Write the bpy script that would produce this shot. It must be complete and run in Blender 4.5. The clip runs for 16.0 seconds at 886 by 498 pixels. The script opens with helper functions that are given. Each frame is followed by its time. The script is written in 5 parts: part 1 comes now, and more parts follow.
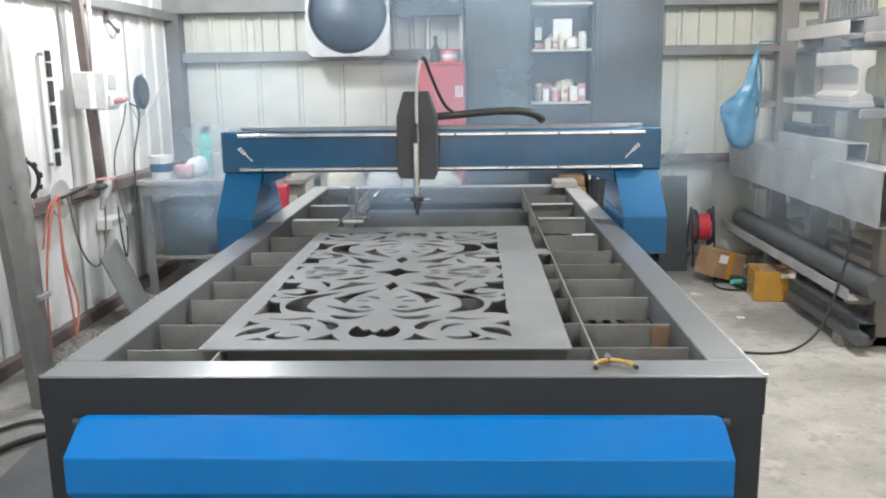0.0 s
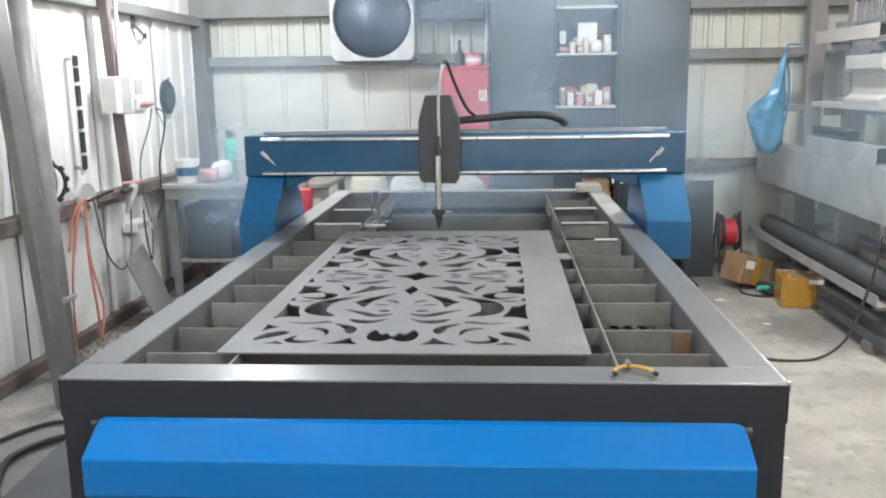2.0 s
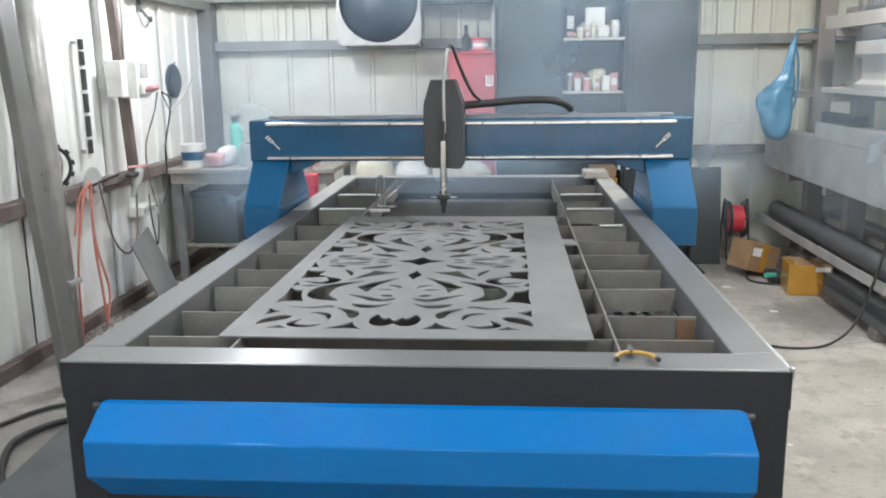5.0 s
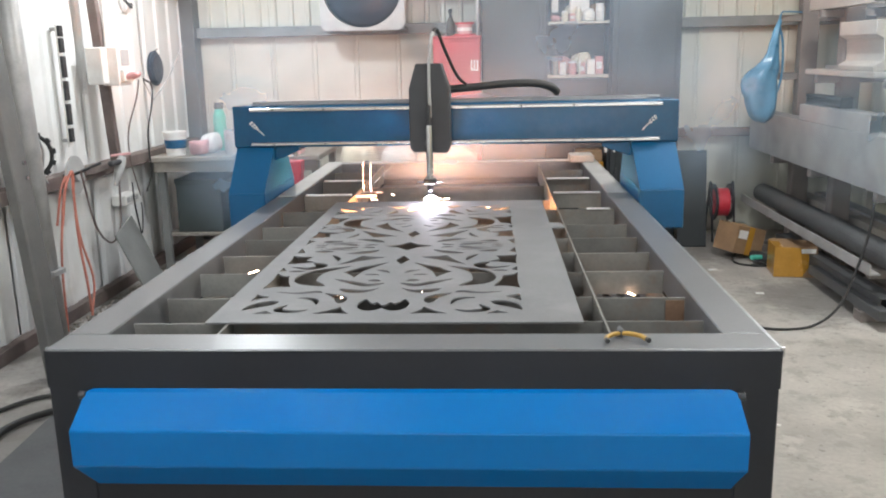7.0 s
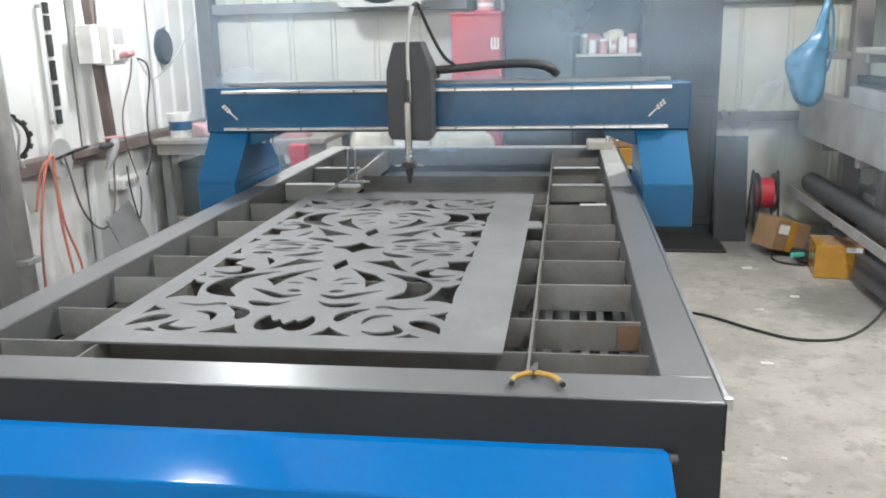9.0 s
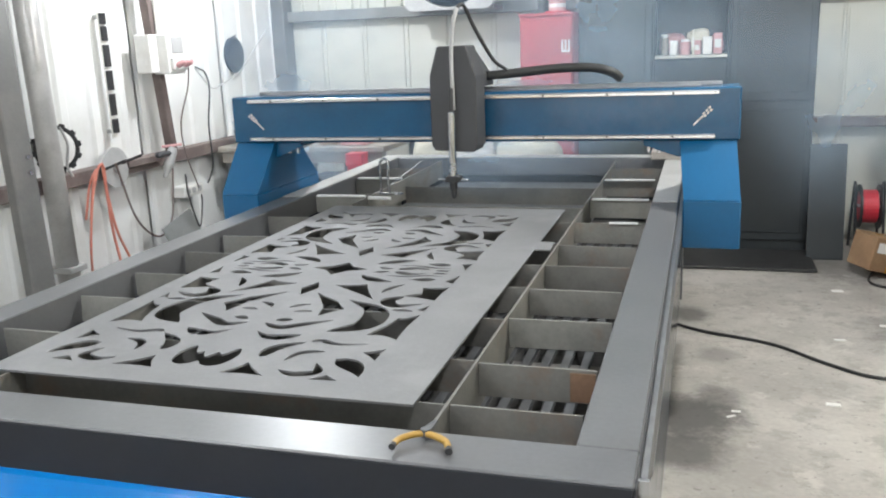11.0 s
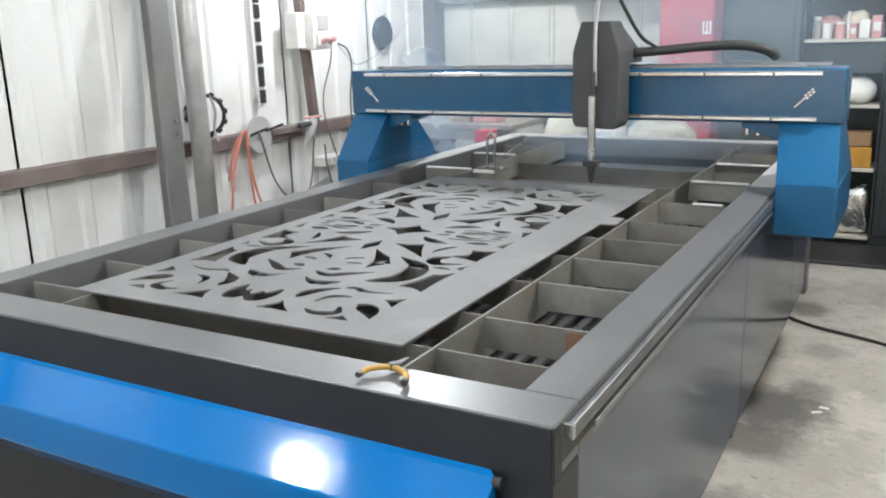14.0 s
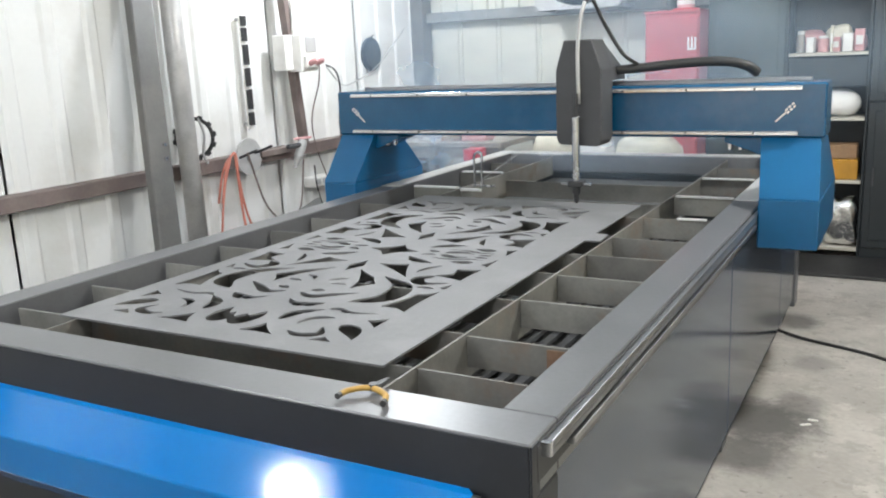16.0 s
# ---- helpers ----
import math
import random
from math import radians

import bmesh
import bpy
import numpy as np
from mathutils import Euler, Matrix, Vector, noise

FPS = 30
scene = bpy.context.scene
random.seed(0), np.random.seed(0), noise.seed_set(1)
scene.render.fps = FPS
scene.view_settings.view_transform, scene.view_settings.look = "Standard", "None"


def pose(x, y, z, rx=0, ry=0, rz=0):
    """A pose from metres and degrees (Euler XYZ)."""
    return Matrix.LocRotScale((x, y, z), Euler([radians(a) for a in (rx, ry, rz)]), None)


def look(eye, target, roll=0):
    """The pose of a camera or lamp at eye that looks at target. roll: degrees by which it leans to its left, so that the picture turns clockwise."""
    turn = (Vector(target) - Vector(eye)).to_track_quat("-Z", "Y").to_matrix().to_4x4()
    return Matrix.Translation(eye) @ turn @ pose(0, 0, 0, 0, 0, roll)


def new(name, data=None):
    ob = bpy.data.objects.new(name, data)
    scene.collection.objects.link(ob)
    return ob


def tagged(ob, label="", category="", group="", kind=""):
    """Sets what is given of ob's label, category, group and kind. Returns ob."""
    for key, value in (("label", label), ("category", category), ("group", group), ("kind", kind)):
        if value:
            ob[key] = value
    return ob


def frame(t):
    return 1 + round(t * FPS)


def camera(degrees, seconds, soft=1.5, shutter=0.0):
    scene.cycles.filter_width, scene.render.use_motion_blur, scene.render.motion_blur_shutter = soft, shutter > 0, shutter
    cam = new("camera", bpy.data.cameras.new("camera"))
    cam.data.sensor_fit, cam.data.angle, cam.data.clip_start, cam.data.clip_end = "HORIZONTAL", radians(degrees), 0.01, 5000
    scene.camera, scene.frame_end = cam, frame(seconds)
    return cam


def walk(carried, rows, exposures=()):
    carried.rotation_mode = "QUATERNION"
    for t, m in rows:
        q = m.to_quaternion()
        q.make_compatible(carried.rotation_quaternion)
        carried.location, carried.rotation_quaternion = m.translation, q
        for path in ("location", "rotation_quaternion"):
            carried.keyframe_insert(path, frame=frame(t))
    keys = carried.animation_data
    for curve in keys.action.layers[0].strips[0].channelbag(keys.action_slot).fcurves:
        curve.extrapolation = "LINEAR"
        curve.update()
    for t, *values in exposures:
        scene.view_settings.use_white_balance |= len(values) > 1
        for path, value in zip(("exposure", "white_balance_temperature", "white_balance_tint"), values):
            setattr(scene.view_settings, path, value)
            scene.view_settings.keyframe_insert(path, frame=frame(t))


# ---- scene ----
cam = camera(54.7, 16.0, soft=2.0)
PATH = [
    (0, (0.189, -1.96, 1.503), (0.116, 0.0, 1.112), -0.8),
    (0.5, (0.206, -1.955, 1.502), (0.107, 0.006, 1.125), -1.0),
    (1, (0.21, -1.952, 1.501), (0.085, 0.008, 1.123), -1.2),
    (1.5, (0.211, -1.951, 1.501), (0.081, 0.009, 1.12), -1.1),
    (2, (0.208, -1.945, 1.499), (0.075, 0.014, 1.119), -0.9),
    (2.5, (0.212, -1.936, 1.496), (0.063, 0.022, 1.114), -0.9),
    (3, (0.216, -1.938, 1.496), (0.062, 0.017, 1.105), -0.9),
    (3.5, (0.215, -1.934, 1.495), (0.063, 0.022, 1.101), -0.7),
    (4, (0.216, -1.932, 1.493), (0.065, 0.021, 1.088), -0.7),
    (6.5, (0.227, -1.94, 1.489), (0.086, 0.011, 1.073), -1.1),
    (7, (0.214, -1.92, 1.477), (0.096, 0.028, 1.037), -1.2),
    (7.5, (0.277, -1.856, 1.469), (0.153, 0.087, 1.009), -1.3),
    (8, (0.432, -1.772, 1.477), (0.216, 0.162, 1.015), -1.5),
    (8.5, (0.529, -1.679, 1.467), (0.264, 0.244, 0.986), -1.5),
    (9, (0.579, -1.521, 1.469), (0.298, 0.399, 0.984), -1.3),
    (11.5, (1.089, -1.175, 1.454), (0.424, 0.651, 0.979), -1.9),
    (12, (1.205, -1.171, 1.448), (0.451, 0.615, 0.956), -1.2),
    (12.5, (1.248, -1.191, 1.439), (0.402, 0.552, 0.942), -1.4),
    (13, (1.283, -1.182, 1.425), (0.37, 0.527, 0.929), -1.3),
    (13.5, (1.305, -1.186, 1.413), (0.358, 0.502, 0.913), -1.2),
    (14, (1.347, -1.175, 1.414), (0.394, 0.515, 0.927), -1.7),
    (14.5, (1.369, -1.173, 1.413), (0.411, 0.515, 0.931), -2.2),
    (15, (1.373, -1.173, 1.413), (0.411, 0.516, 0.943), -2.7),
    (15.5, (1.38, -1.166, 1.418), (0.441, 0.539, 0.959), -2.6),
    (16, (1.383, -1.167, 1.42), (0.435, 0.536, 0.973), -2.6),
]
walk(cam, [(t, look(eye, target, roll)) for t, eye, target, roll in PATH],
     exposures=[(0, 0.0), (4.2, 0.0), (6.3, -0.30), (7.4, -0.30), (8.0, -0.06), (9.0, 0.0), (16, 0.0)])

# ---- world, lamps, exposure ----
world = bpy.data.worlds.new("world")
scene.world = world
world.use_nodes = True
sky = world.node_tree.nodes.new("ShaderNodeTexSky")
sky.sky_type, sky.sun_disc = "NISHITA", False
sky.sun_elevation, sky.sun_rotation = radians(35), radians(190)
world.node_tree.links.new(sky.outputs[0], world.node_tree.nodes["Background"].inputs[0])
world.node_tree.nodes["Background"].inputs[1].default_value = 0.08
scene.view_settings.exposure = 0.0

# left, front and front-right placed from highlights; right one is added fill
LAMP_LEFT, LAMP_FRONT, FILL_RIGHT, LAMP_FRONT_RIGHT = (-1.35, 3.35, 2.5), (-1.0, -0.60, 2.6), (1.75, 2.3, 2.7), (1.25, -0.60, 2.6)


def area_lamp(name, at, aim, sx, sy, watts, colour):
    d = bpy.data.lights.new(name, "AREA")
    d.shape, d.size, d.size_y, d.energy, d.color = "RECTANGLE", sx, sy, watts, colour
    ob = new(name, d)
    ob.matrix_world = look(at, aim)
    return ob


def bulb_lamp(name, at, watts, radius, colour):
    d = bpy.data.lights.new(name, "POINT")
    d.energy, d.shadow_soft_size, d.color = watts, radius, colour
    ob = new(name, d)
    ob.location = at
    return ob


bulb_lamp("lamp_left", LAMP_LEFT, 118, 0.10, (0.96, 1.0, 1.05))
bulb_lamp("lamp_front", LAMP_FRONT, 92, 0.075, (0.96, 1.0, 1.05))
bulb_lamp("fill_right", FILL_RIGHT, 178, 0.10, (0.99, 1.0, 1.0))
bulb_lamp("lamp_front_right", LAMP_FRONT_RIGHT, 78, 0.075, (0.98, 1.0, 1.02))
# wide soft fill added from the unseen south side
area_lamp("room_fill", (0.9, -4.3, 1.7), (0.5, 0, 1.0), 3.4, 2.4, 46, (0.90, 0.97, 1.0))


# ---- materials ----
def mat(name, colour, rough=0.6, metal=0.0, vary=0.12, scale=6.0, bump=0.05, grain=60.0, stain=None, stain_amount=0.0, stain_scale=2.0,
        coat=0.0, by_object=0.0, rough_vary=0.1):
    """A surface with large mottling, fine grain, stains of a second colour and light relief."""
    m = bpy.data.materials.new(name)
    m.use_nodes = True
    nt = m.node_tree
    n, l = nt.nodes, nt.links
    b = n["Principled BSDF"]
    b.inputs["Metallic"].default_value = metal
    b.inputs["Coat Weight"].default_value = coat
    b.inputs["Coat Roughness"].default_value = 0.08
    co = n.new("ShaderNodeTexCoord")
    big, fine = n.new("ShaderNodeTexNoise"), n.new("ShaderNodeTexNoise")
    big.inputs["Scale"].default_value, big.inputs["Detail"].default_value = scale, 6
    fine.inputs["Scale"].default_value, fine.inputs["Detail"].default_value = grain, 4
    l.new(co.outputs["Object"], big.inputs["Vector"])
    l.new(co.outputs["Object"], fine.inputs["Vector"])
    mix = n.new("ShaderNodeMix")
    mix.data_type = "RGBA"
    ramp = n.new("ShaderNodeMapRange")
    ramp.inputs[1].default_value, ramp.inputs[2].default_value = 0.3, 0.7
    add = n.new("ShaderNodeMath")
    add.operation = "MULTIPLY_ADD"
    add.inputs[1].default_value = 0.35
    l.new(fine.outputs[0], add.inputs[0])
    sub = n.new("ShaderNodeMath")
    sub.operation = "SUBTRACT"
    sub.inputs[1].default_value = 0.175
    l.new(big.outputs[0], sub.inputs[0])
    l.new(sub.outputs[0], add.inputs[2])
    l.new(add.outputs[0], ramp.inputs[0])
    l.new(ramp.outputs[0], mix.inputs[0])
    mix.inputs[6].default_value = (*[c * (1 - vary) for c in colour], 1)
    mix.inputs[7].default_value = (*[min(1, c * (1 + vary)) for c in colour], 1)
    out = mix.outputs[2]
    if stain:
        st = n.new("ShaderNodeTexNoise")
        st.inputs["Scale"].default_value, st.inputs["Detail"].default_value, st.inputs["Roughness"].default_value = stain_scale, 8, 0.65
        l.new(co.outputs["Object"], st.inputs["Vector"])
        sr = n.new("ShaderNodeMapRange")
        sr.inputs[1].default_value, sr.inputs[2].default_value, sr.inputs[4].default_value = 0.5, 0.72, stain_amount
        l.new(st.outputs[0], sr.inputs[0])
        sm = n.new("ShaderNodeMix")
        sm.data_type = "RGBA"
        l.new(sr.outputs[0], sm.inputs[0])
        l.new(out, sm.inputs[6])
        sm.inputs[7].default_value = (*stain, 1)
        out = sm.outputs[2]
    if by_object:
        info, hv, mr = n.new("ShaderNodeObjectInfo"), n.new("ShaderNodeHueSaturation"), n.new("ShaderNodeMapRange")
        mr.inputs[3].default_value, mr.inputs[4].default_value = 1 - by_object, 1 + by_object
        l.new(info.outputs["Random"], mr.inputs[0])
        l.new(mr.outputs[0], hv.inputs["Value"])
        l.new(out, hv.inputs["Color"])
        out = hv.outputs[0]
    l.new(out, b.inputs["Base Color"])
    rr = n.new("ShaderNodeMapRange")
    rr.inputs[3].default_value, rr.inputs[4].default_value = max(0.03, rough - rough_vary), min(1, rough + rough_vary)
    l.new(big.outputs[0], rr.inputs[0])
    l.new(rr.outputs[0], b.inputs["Roughness"])
    if bump:
        bp = n.new("ShaderNodeBump")
        bp.inputs["Strength"].default_value, bp.inputs["Distance"].default_value = bump, 0.01
        l.new(add.outputs[0], bp.inputs["Height"])
        l.new(bp.outputs[0], b.inputs["Normal"])
    return m


def glow(name, colour, strength):
    m = bpy.data.materials.new(name)
    m.use_nodes = True
    b = m.node_tree.nodes["Principled BSDF"]
    b.inputs["Base Color"].default_value = (*colour, 1)
    b.inputs["Emission Color"].default_value = (*colour, 1)
    b.inputs["Emission Strength"].default_value = strength
    return m


M_FRAME = mat("dark_grey_paint", (0.122, 0.124, 0.130), 0.34, 0.0, 0.15, 3, 0.02, 90, (0.15, 0.147, 0.145), 0.6, 1.6, rough_vary=0.08)
# frame paint darkened: shade of the unlit upright faces put into the colour
M_FRAME_SHADED = mat("shaded_frame_paint", (0.021, 0.023, 0.028), 0.42, 0.0, 0.12, 3, 0.02, 90)
M_FRAME_SHADED.node_tree.nodes["Principled BSDF"].inputs["Specular IOR Level"].default_value = 0.3
M_PANEL = mat("grey_gloss_panel", (0.045, 0.064, 0.100), 0.13, 0.0, 0.12, 2, 0.01, 50, (0.11, 0.115, 0.12), 0.4, 1.5)
M_BLUE = mat("blue_gloss_paint", (0.0, 0.148, 0.435), 0.09, 0.0, 0.05, 3, 0.004, 60, rough_vary=0.015)
M_BLUE.node_tree.nodes["Principled BSDF"].inputs["Specular IOR Level"].default_value = 0.3
M_BLUE_DEEP = mat("deep_blue_paint", (0.002, 0.072, 0.165), 0.24, 0.0, 0.12, 4, 0.01, 60, (0.05, 0.11, 0.2), 0.5, 3, coat=0.3, rough_vary=0.06)
M_BLUE_LEG = mat("blue_leg_paint", (0.002, 0.090, 0.22), 0.3, 0.0, 0.08, 3, 0.01, 60, rough_vary=0.05)
M_STEEL = mat("bright_steel", (0.62, 0.63, 0.65), 0.24, 1.0, 0.1, 20, 0.02, 150)
M_LINEAR = mat("polished_linear_rail", (0.66, 0.68, 0.70), 0.22, 0.9, 0.12, 7, 0.02, 90)
M_EDGE = mat("worn_bright_edge", (0.74, 0.74, 0.73), 0.38, 0.3, 0.1, 20, 0.02, 150)
M_RAIL = mat("machined_rail_steel", (0.30, 0.305, 0.315), 0.36, 0.9, 0.15, 20, 0.02, 150)
M_SHEET = mat("mill_steel_sheet", (0.19, 0.19, 0.195), 0.66, 0.15, 0.12, 4, 0.02, 160, (0.30, 0.30, 0.30), 0.6, 2.2)
M_SLAT = mat("scorched_slat_steel", (0.185, 0.18, 0.165), 0.62, 0.2, 0.2, 7, 0.1, 90, (0.26, 0.235, 0.20), 0.6, 4, by_object=0.25)
M_RUST = mat("heat_tinted_steel", (0.20, 0.12, 0.075), 0.65, 0.2, 0.25, 9, 0.1, 90)
M_TRAY = mat("slag_tray", (0.065, 0.063, 0.06), 0.8, 0.0, 0.4, 12, 0.25, 60)
M_WHITE_WALL = mat("white_cladding", (0.76, 0.765, 0.75), 0.45, 0.0, 0.03, 2, 0.02, 40, (0.52, 0.49, 0.44), 0.55, 1.3)
M_CREAM_WALL = mat("cream_cladding", (0.60, 0.60, 0.53), 0.5, 0.0, 0.04, 2, 0.02, 40, (0.45, 0.42, 0.34), 0.5, 1.5)
M_YELLOW_WALL = mat("yellowed_cladding", (0.70, 0.64, 0.47), 0.5, 0.0, 0.05, 2, 0.02, 40, (0.48, 0.42, 0.30), 0.5, 1.5)
M_GIRT = mat("red_oxide_girt", (0.16, 0.125, 0.115), 0.65, 0.0, 0.2, 6, 0.1, 70, (0.28, 0.25, 0.22), 0.5, 5)
M_GIRT_GREY = mat("grey_girt", (0.21, 0.215, 0.21), 0.6, 0.0, 0.15, 6, 0.06, 70)
M_COLUMN = mat("grey_column_paint", (0.13, 0.128, 0.122), 0.5, 0.0, 0.15, 5, 0.05, 70, (0.22, 0.20, 0.18), 0.5, 3)
M_PIPE = mat("galvanised_pipe", (0.46, 0.455, 0.445), 0.36, 0.2, 0.15, 9, 0.04, 90)
M_CONCRETE = mat("worn_concrete", (0.435, 0.41, 0.375), 0.62, 0.0, 0.2, 2.2, 0.2, 45, (0.31, 0.285, 0.26), 0.75, 1.3)
M_CEIL = mat("ceiling_sheet", (0.42, 0.43, 0.43), 0.6, 0.0, 0.1, 2, 0.03, 30)
M_BLACK = mat("black_plastic", (0.028, 0.029, 0.031), 0.4, 0.0, 0.15, 15, 0.03, 120)
M_BLACK_MATT = mat("matt_black_housing", (0.045, 0.046, 0.05), 0.6, 0.0, 0.12, 12, 0.03, 150)
M_RUBBER = mat("black_rubber", (0.022, 0.022, 0.022), 0.55, 0.0, 0.2, 20, 0.05, 120)
M_CAB = mat("grey_green_cabinet", (0.052, 0.064, 0.061), 0.47, 0.0, 0.08, 3, 0.02, 60, (0.070, 0.082, 0.078), 0.5, 2)
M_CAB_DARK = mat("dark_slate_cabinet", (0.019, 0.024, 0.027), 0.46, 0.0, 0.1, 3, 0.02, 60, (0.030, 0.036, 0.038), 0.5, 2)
M_SHELF = mat("shelf_board", (0.52, 0.49, 0.42), 0.5, 0.0, 0.1, 6, 0.03, 70)
M_RED = mat("red_cabinet_paint", (0.47, 0.085, 0.095), 0.42, 0.0, 0.08, 4, 0.02, 60, (0.36, 0.10, 0.10), 0.5, 3)
M_REDPL = mat("red_plastic", (0.60, 0.03, 0.05), 0.35, 0.0, 0.1, 20, 0.03, 90)
M_ORANGE = mat("orange_hose", (0.66, 0.24, 0.18), 0.5, 0.0, 0.1, 20, 0.03, 90)
M_WHITEPL = mat("white_plastic", (0.78, 0.77, 0.74), 0.4, 0.0, 0.05, 12, 0.02, 90, (0.5, 0.47, 0.42), 0.4, 8)
M_GREYPL = mat("grey_plastic", (0.40, 0.40, 0.395), 0.5, 0.0, 0.1, 12, 0.03, 90)
M_MINT = mat("mint_green_plastic", (0.10, 0.52, 0.40), 0.35, 0.0, 0.08, 12, 0.02, 90)
M_CARD = mat("brown_cardboard", (0.27, 0.165, 0.09), 0.75, 0.0, 0.15, 8, 0.08, 70, (0.42, 0.30, 0.18), 0.5, 5)
M_TAPE = mat("amber_packing_tape", (0.46, 0.235, 0.035), 0.25, 0.0, 0.1, 9, 0.04, 60, coat=0.3)
M_BAG = mat("blue_plastic_bag", (0.07, 0.205, 0.33), 0.3, 0.0, 0.18, 14, 0.3, 40)
M_FOIL = mat("crumpled_foil", (0.75, 0.75, 0.75), 0.18, 1.0, 0.2, 20, 0.6, 40)
M_WOOD = mat("grey_worn_wood", (0.30, 0.275, 0.24), 0.7, 0.0, 0.2, 9, 0.15, 60, (0.16, 0.13, 0.10), 0.6, 5)
M_RACK = mat("rack_brown_paint", (0.17, 0.15, 0.14), 0.6, 0.0, 0.2, 6, 0.06, 70, (0.2, 0.17, 0.15), 0.5, 4)
M_STOCK = mat("grey_stock_steel", (0.37, 0.37, 0.37), 0.5, 0.2, 0.2, 5, 0.06, 80, (0.40, 0.385, 0.36), 0.6, 3, by_object=0.2)
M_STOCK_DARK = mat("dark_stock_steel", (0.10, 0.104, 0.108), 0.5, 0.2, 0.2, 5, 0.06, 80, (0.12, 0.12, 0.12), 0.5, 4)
M_STOCK_PALE = mat("primed_stock_steel", (0.38, 0.35, 0.315), 0.55, 0.1, 0.12, 5, 0.05, 80, (0.28, 0.24, 0.2), 0.5, 4)
M_HANDLE = mat("yellow_grip", (0.42, 0.25, 0.05), 0.45, 0.0, 0.12, 20, 0.04, 120, (0.35, 0.20, 0.05), 0.5, 25)
M_PINK = mat("faded_pink_label", (0.62, 0.33, 0.33), 0.5, 0.0, 0.15, 20, 0.03, 90)
M_CREAMBAG = mat("cream_sack", (0.66, 0.62, 0.50), 0.7, 0.0, 0.12, 10, 0.3, 50)
M_MESH = mat("dark_fan_blue", (0.035, 0.05, 0.072), 0.42, 0.1, 0.15, 10, 0.03, 90)
M_PALE_BEAM = mat("pale_beam_steel", (0.42, 0.415, 0.40), 0.5, 0.1, 0.12, 5, 0.05, 90, (0.30, 0.29, 0.27), 0.5, 4)
M_DIRT = mat("sooty_dirt", (0.25, 0.22, 0.195), 0.85, 0.0, 0.35, 5, 0.3, 40, (0.38, 0.33, 0.29), 0.7, 3)
M_ARC = glow("arc_light", (0.90, 0.84, 1.0), 430.0)
M_SPARK = glow("spark_light", (1.0, 0.62, 0.42), 60.0)
M_FLAME = glow("under_sheet_glow", (1.0, 0.33, 0.11), 3200.0)


def dark_patches(material, spots, colour):
    """Soft-edged darker patches at places of the plan: x, y, reach and strength of each."""
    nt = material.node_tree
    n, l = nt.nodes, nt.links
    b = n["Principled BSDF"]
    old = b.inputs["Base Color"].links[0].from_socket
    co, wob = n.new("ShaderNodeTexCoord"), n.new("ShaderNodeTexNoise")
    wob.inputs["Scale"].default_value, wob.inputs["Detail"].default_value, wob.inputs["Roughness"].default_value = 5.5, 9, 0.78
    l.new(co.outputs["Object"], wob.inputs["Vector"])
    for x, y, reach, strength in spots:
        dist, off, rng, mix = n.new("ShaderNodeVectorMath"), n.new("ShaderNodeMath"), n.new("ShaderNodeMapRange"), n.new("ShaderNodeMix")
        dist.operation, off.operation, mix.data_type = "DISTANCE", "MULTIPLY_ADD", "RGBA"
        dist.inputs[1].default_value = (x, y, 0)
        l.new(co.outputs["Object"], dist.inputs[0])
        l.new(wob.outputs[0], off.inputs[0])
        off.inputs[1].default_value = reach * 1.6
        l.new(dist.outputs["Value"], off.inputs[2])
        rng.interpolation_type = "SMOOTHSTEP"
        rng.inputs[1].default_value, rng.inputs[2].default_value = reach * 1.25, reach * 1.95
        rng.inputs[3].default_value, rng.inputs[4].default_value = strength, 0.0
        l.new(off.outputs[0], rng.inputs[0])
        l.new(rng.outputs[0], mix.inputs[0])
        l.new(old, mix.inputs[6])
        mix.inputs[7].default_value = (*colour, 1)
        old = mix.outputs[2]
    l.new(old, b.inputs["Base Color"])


def blotches(material, scale, lo, hi, amount, colour, detail=8, rough=0.7):
    """Ragged patches of a second colour with an outline of their own."""
    nt = material.node_tree
    n, l = nt.nodes, nt.links
    b = n["Principled BSDF"]
    old = b.inputs["Base Color"].links[0].from_socket
    co, tex, rng, mix = n.new("ShaderNodeTexCoord"), n.new("ShaderNodeTexNoise"), n.new("ShaderNodeMapRange"), n.new("ShaderNodeMix")
    tex.inputs["Scale"].default_value, tex.inputs["Detail"].default_value, tex.inputs["Roughness"].default_value = scale, detail, rough
    l.new(co.outputs["Object"], tex.inputs["Vector"])
    rng.inputs[1].default_value, rng.inputs[2].default_value, rng.inputs[4].default_value = lo, hi, amount
    l.new(tex.outputs[0], rng.inputs[0])
    mix.data_type = "RGBA"
    l.new(rng.outputs[0], mix.inputs[0])
    l.new(old, mix.inputs[6])
    mix.inputs[7].default_value = (*colour, 1)
    l.new(mix.outputs[2], b.inputs["Base Color"])


blotches(M_CONCRETE, 7.0, 0.52, 0.60, 0.6, (0.30, 0.28, 0.25))
blotches(M_CONCRETE, 4.2, 0.56, 0.63, 0.65, (0.56, 0.535, 0.49))
blotches(M_CONCRETE, 26.0, 0.62, 0.68, 0.7, (0.20, 0.185, 0.17), 4, 0.6)
blotches(M_SLAT, 5.0, 0.56, 0.68, 0.6, (0.20, 0.135, 0.095))
blotches(M_WHITE_WALL, 3.0, 0.60, 0.72, 0.35, (0.60, 0.55, 0.46))
blotches(M_CREAM_WALL, 2.4, 0.58, 0.72, 0.4, (0.47, 0.44, 0.36))
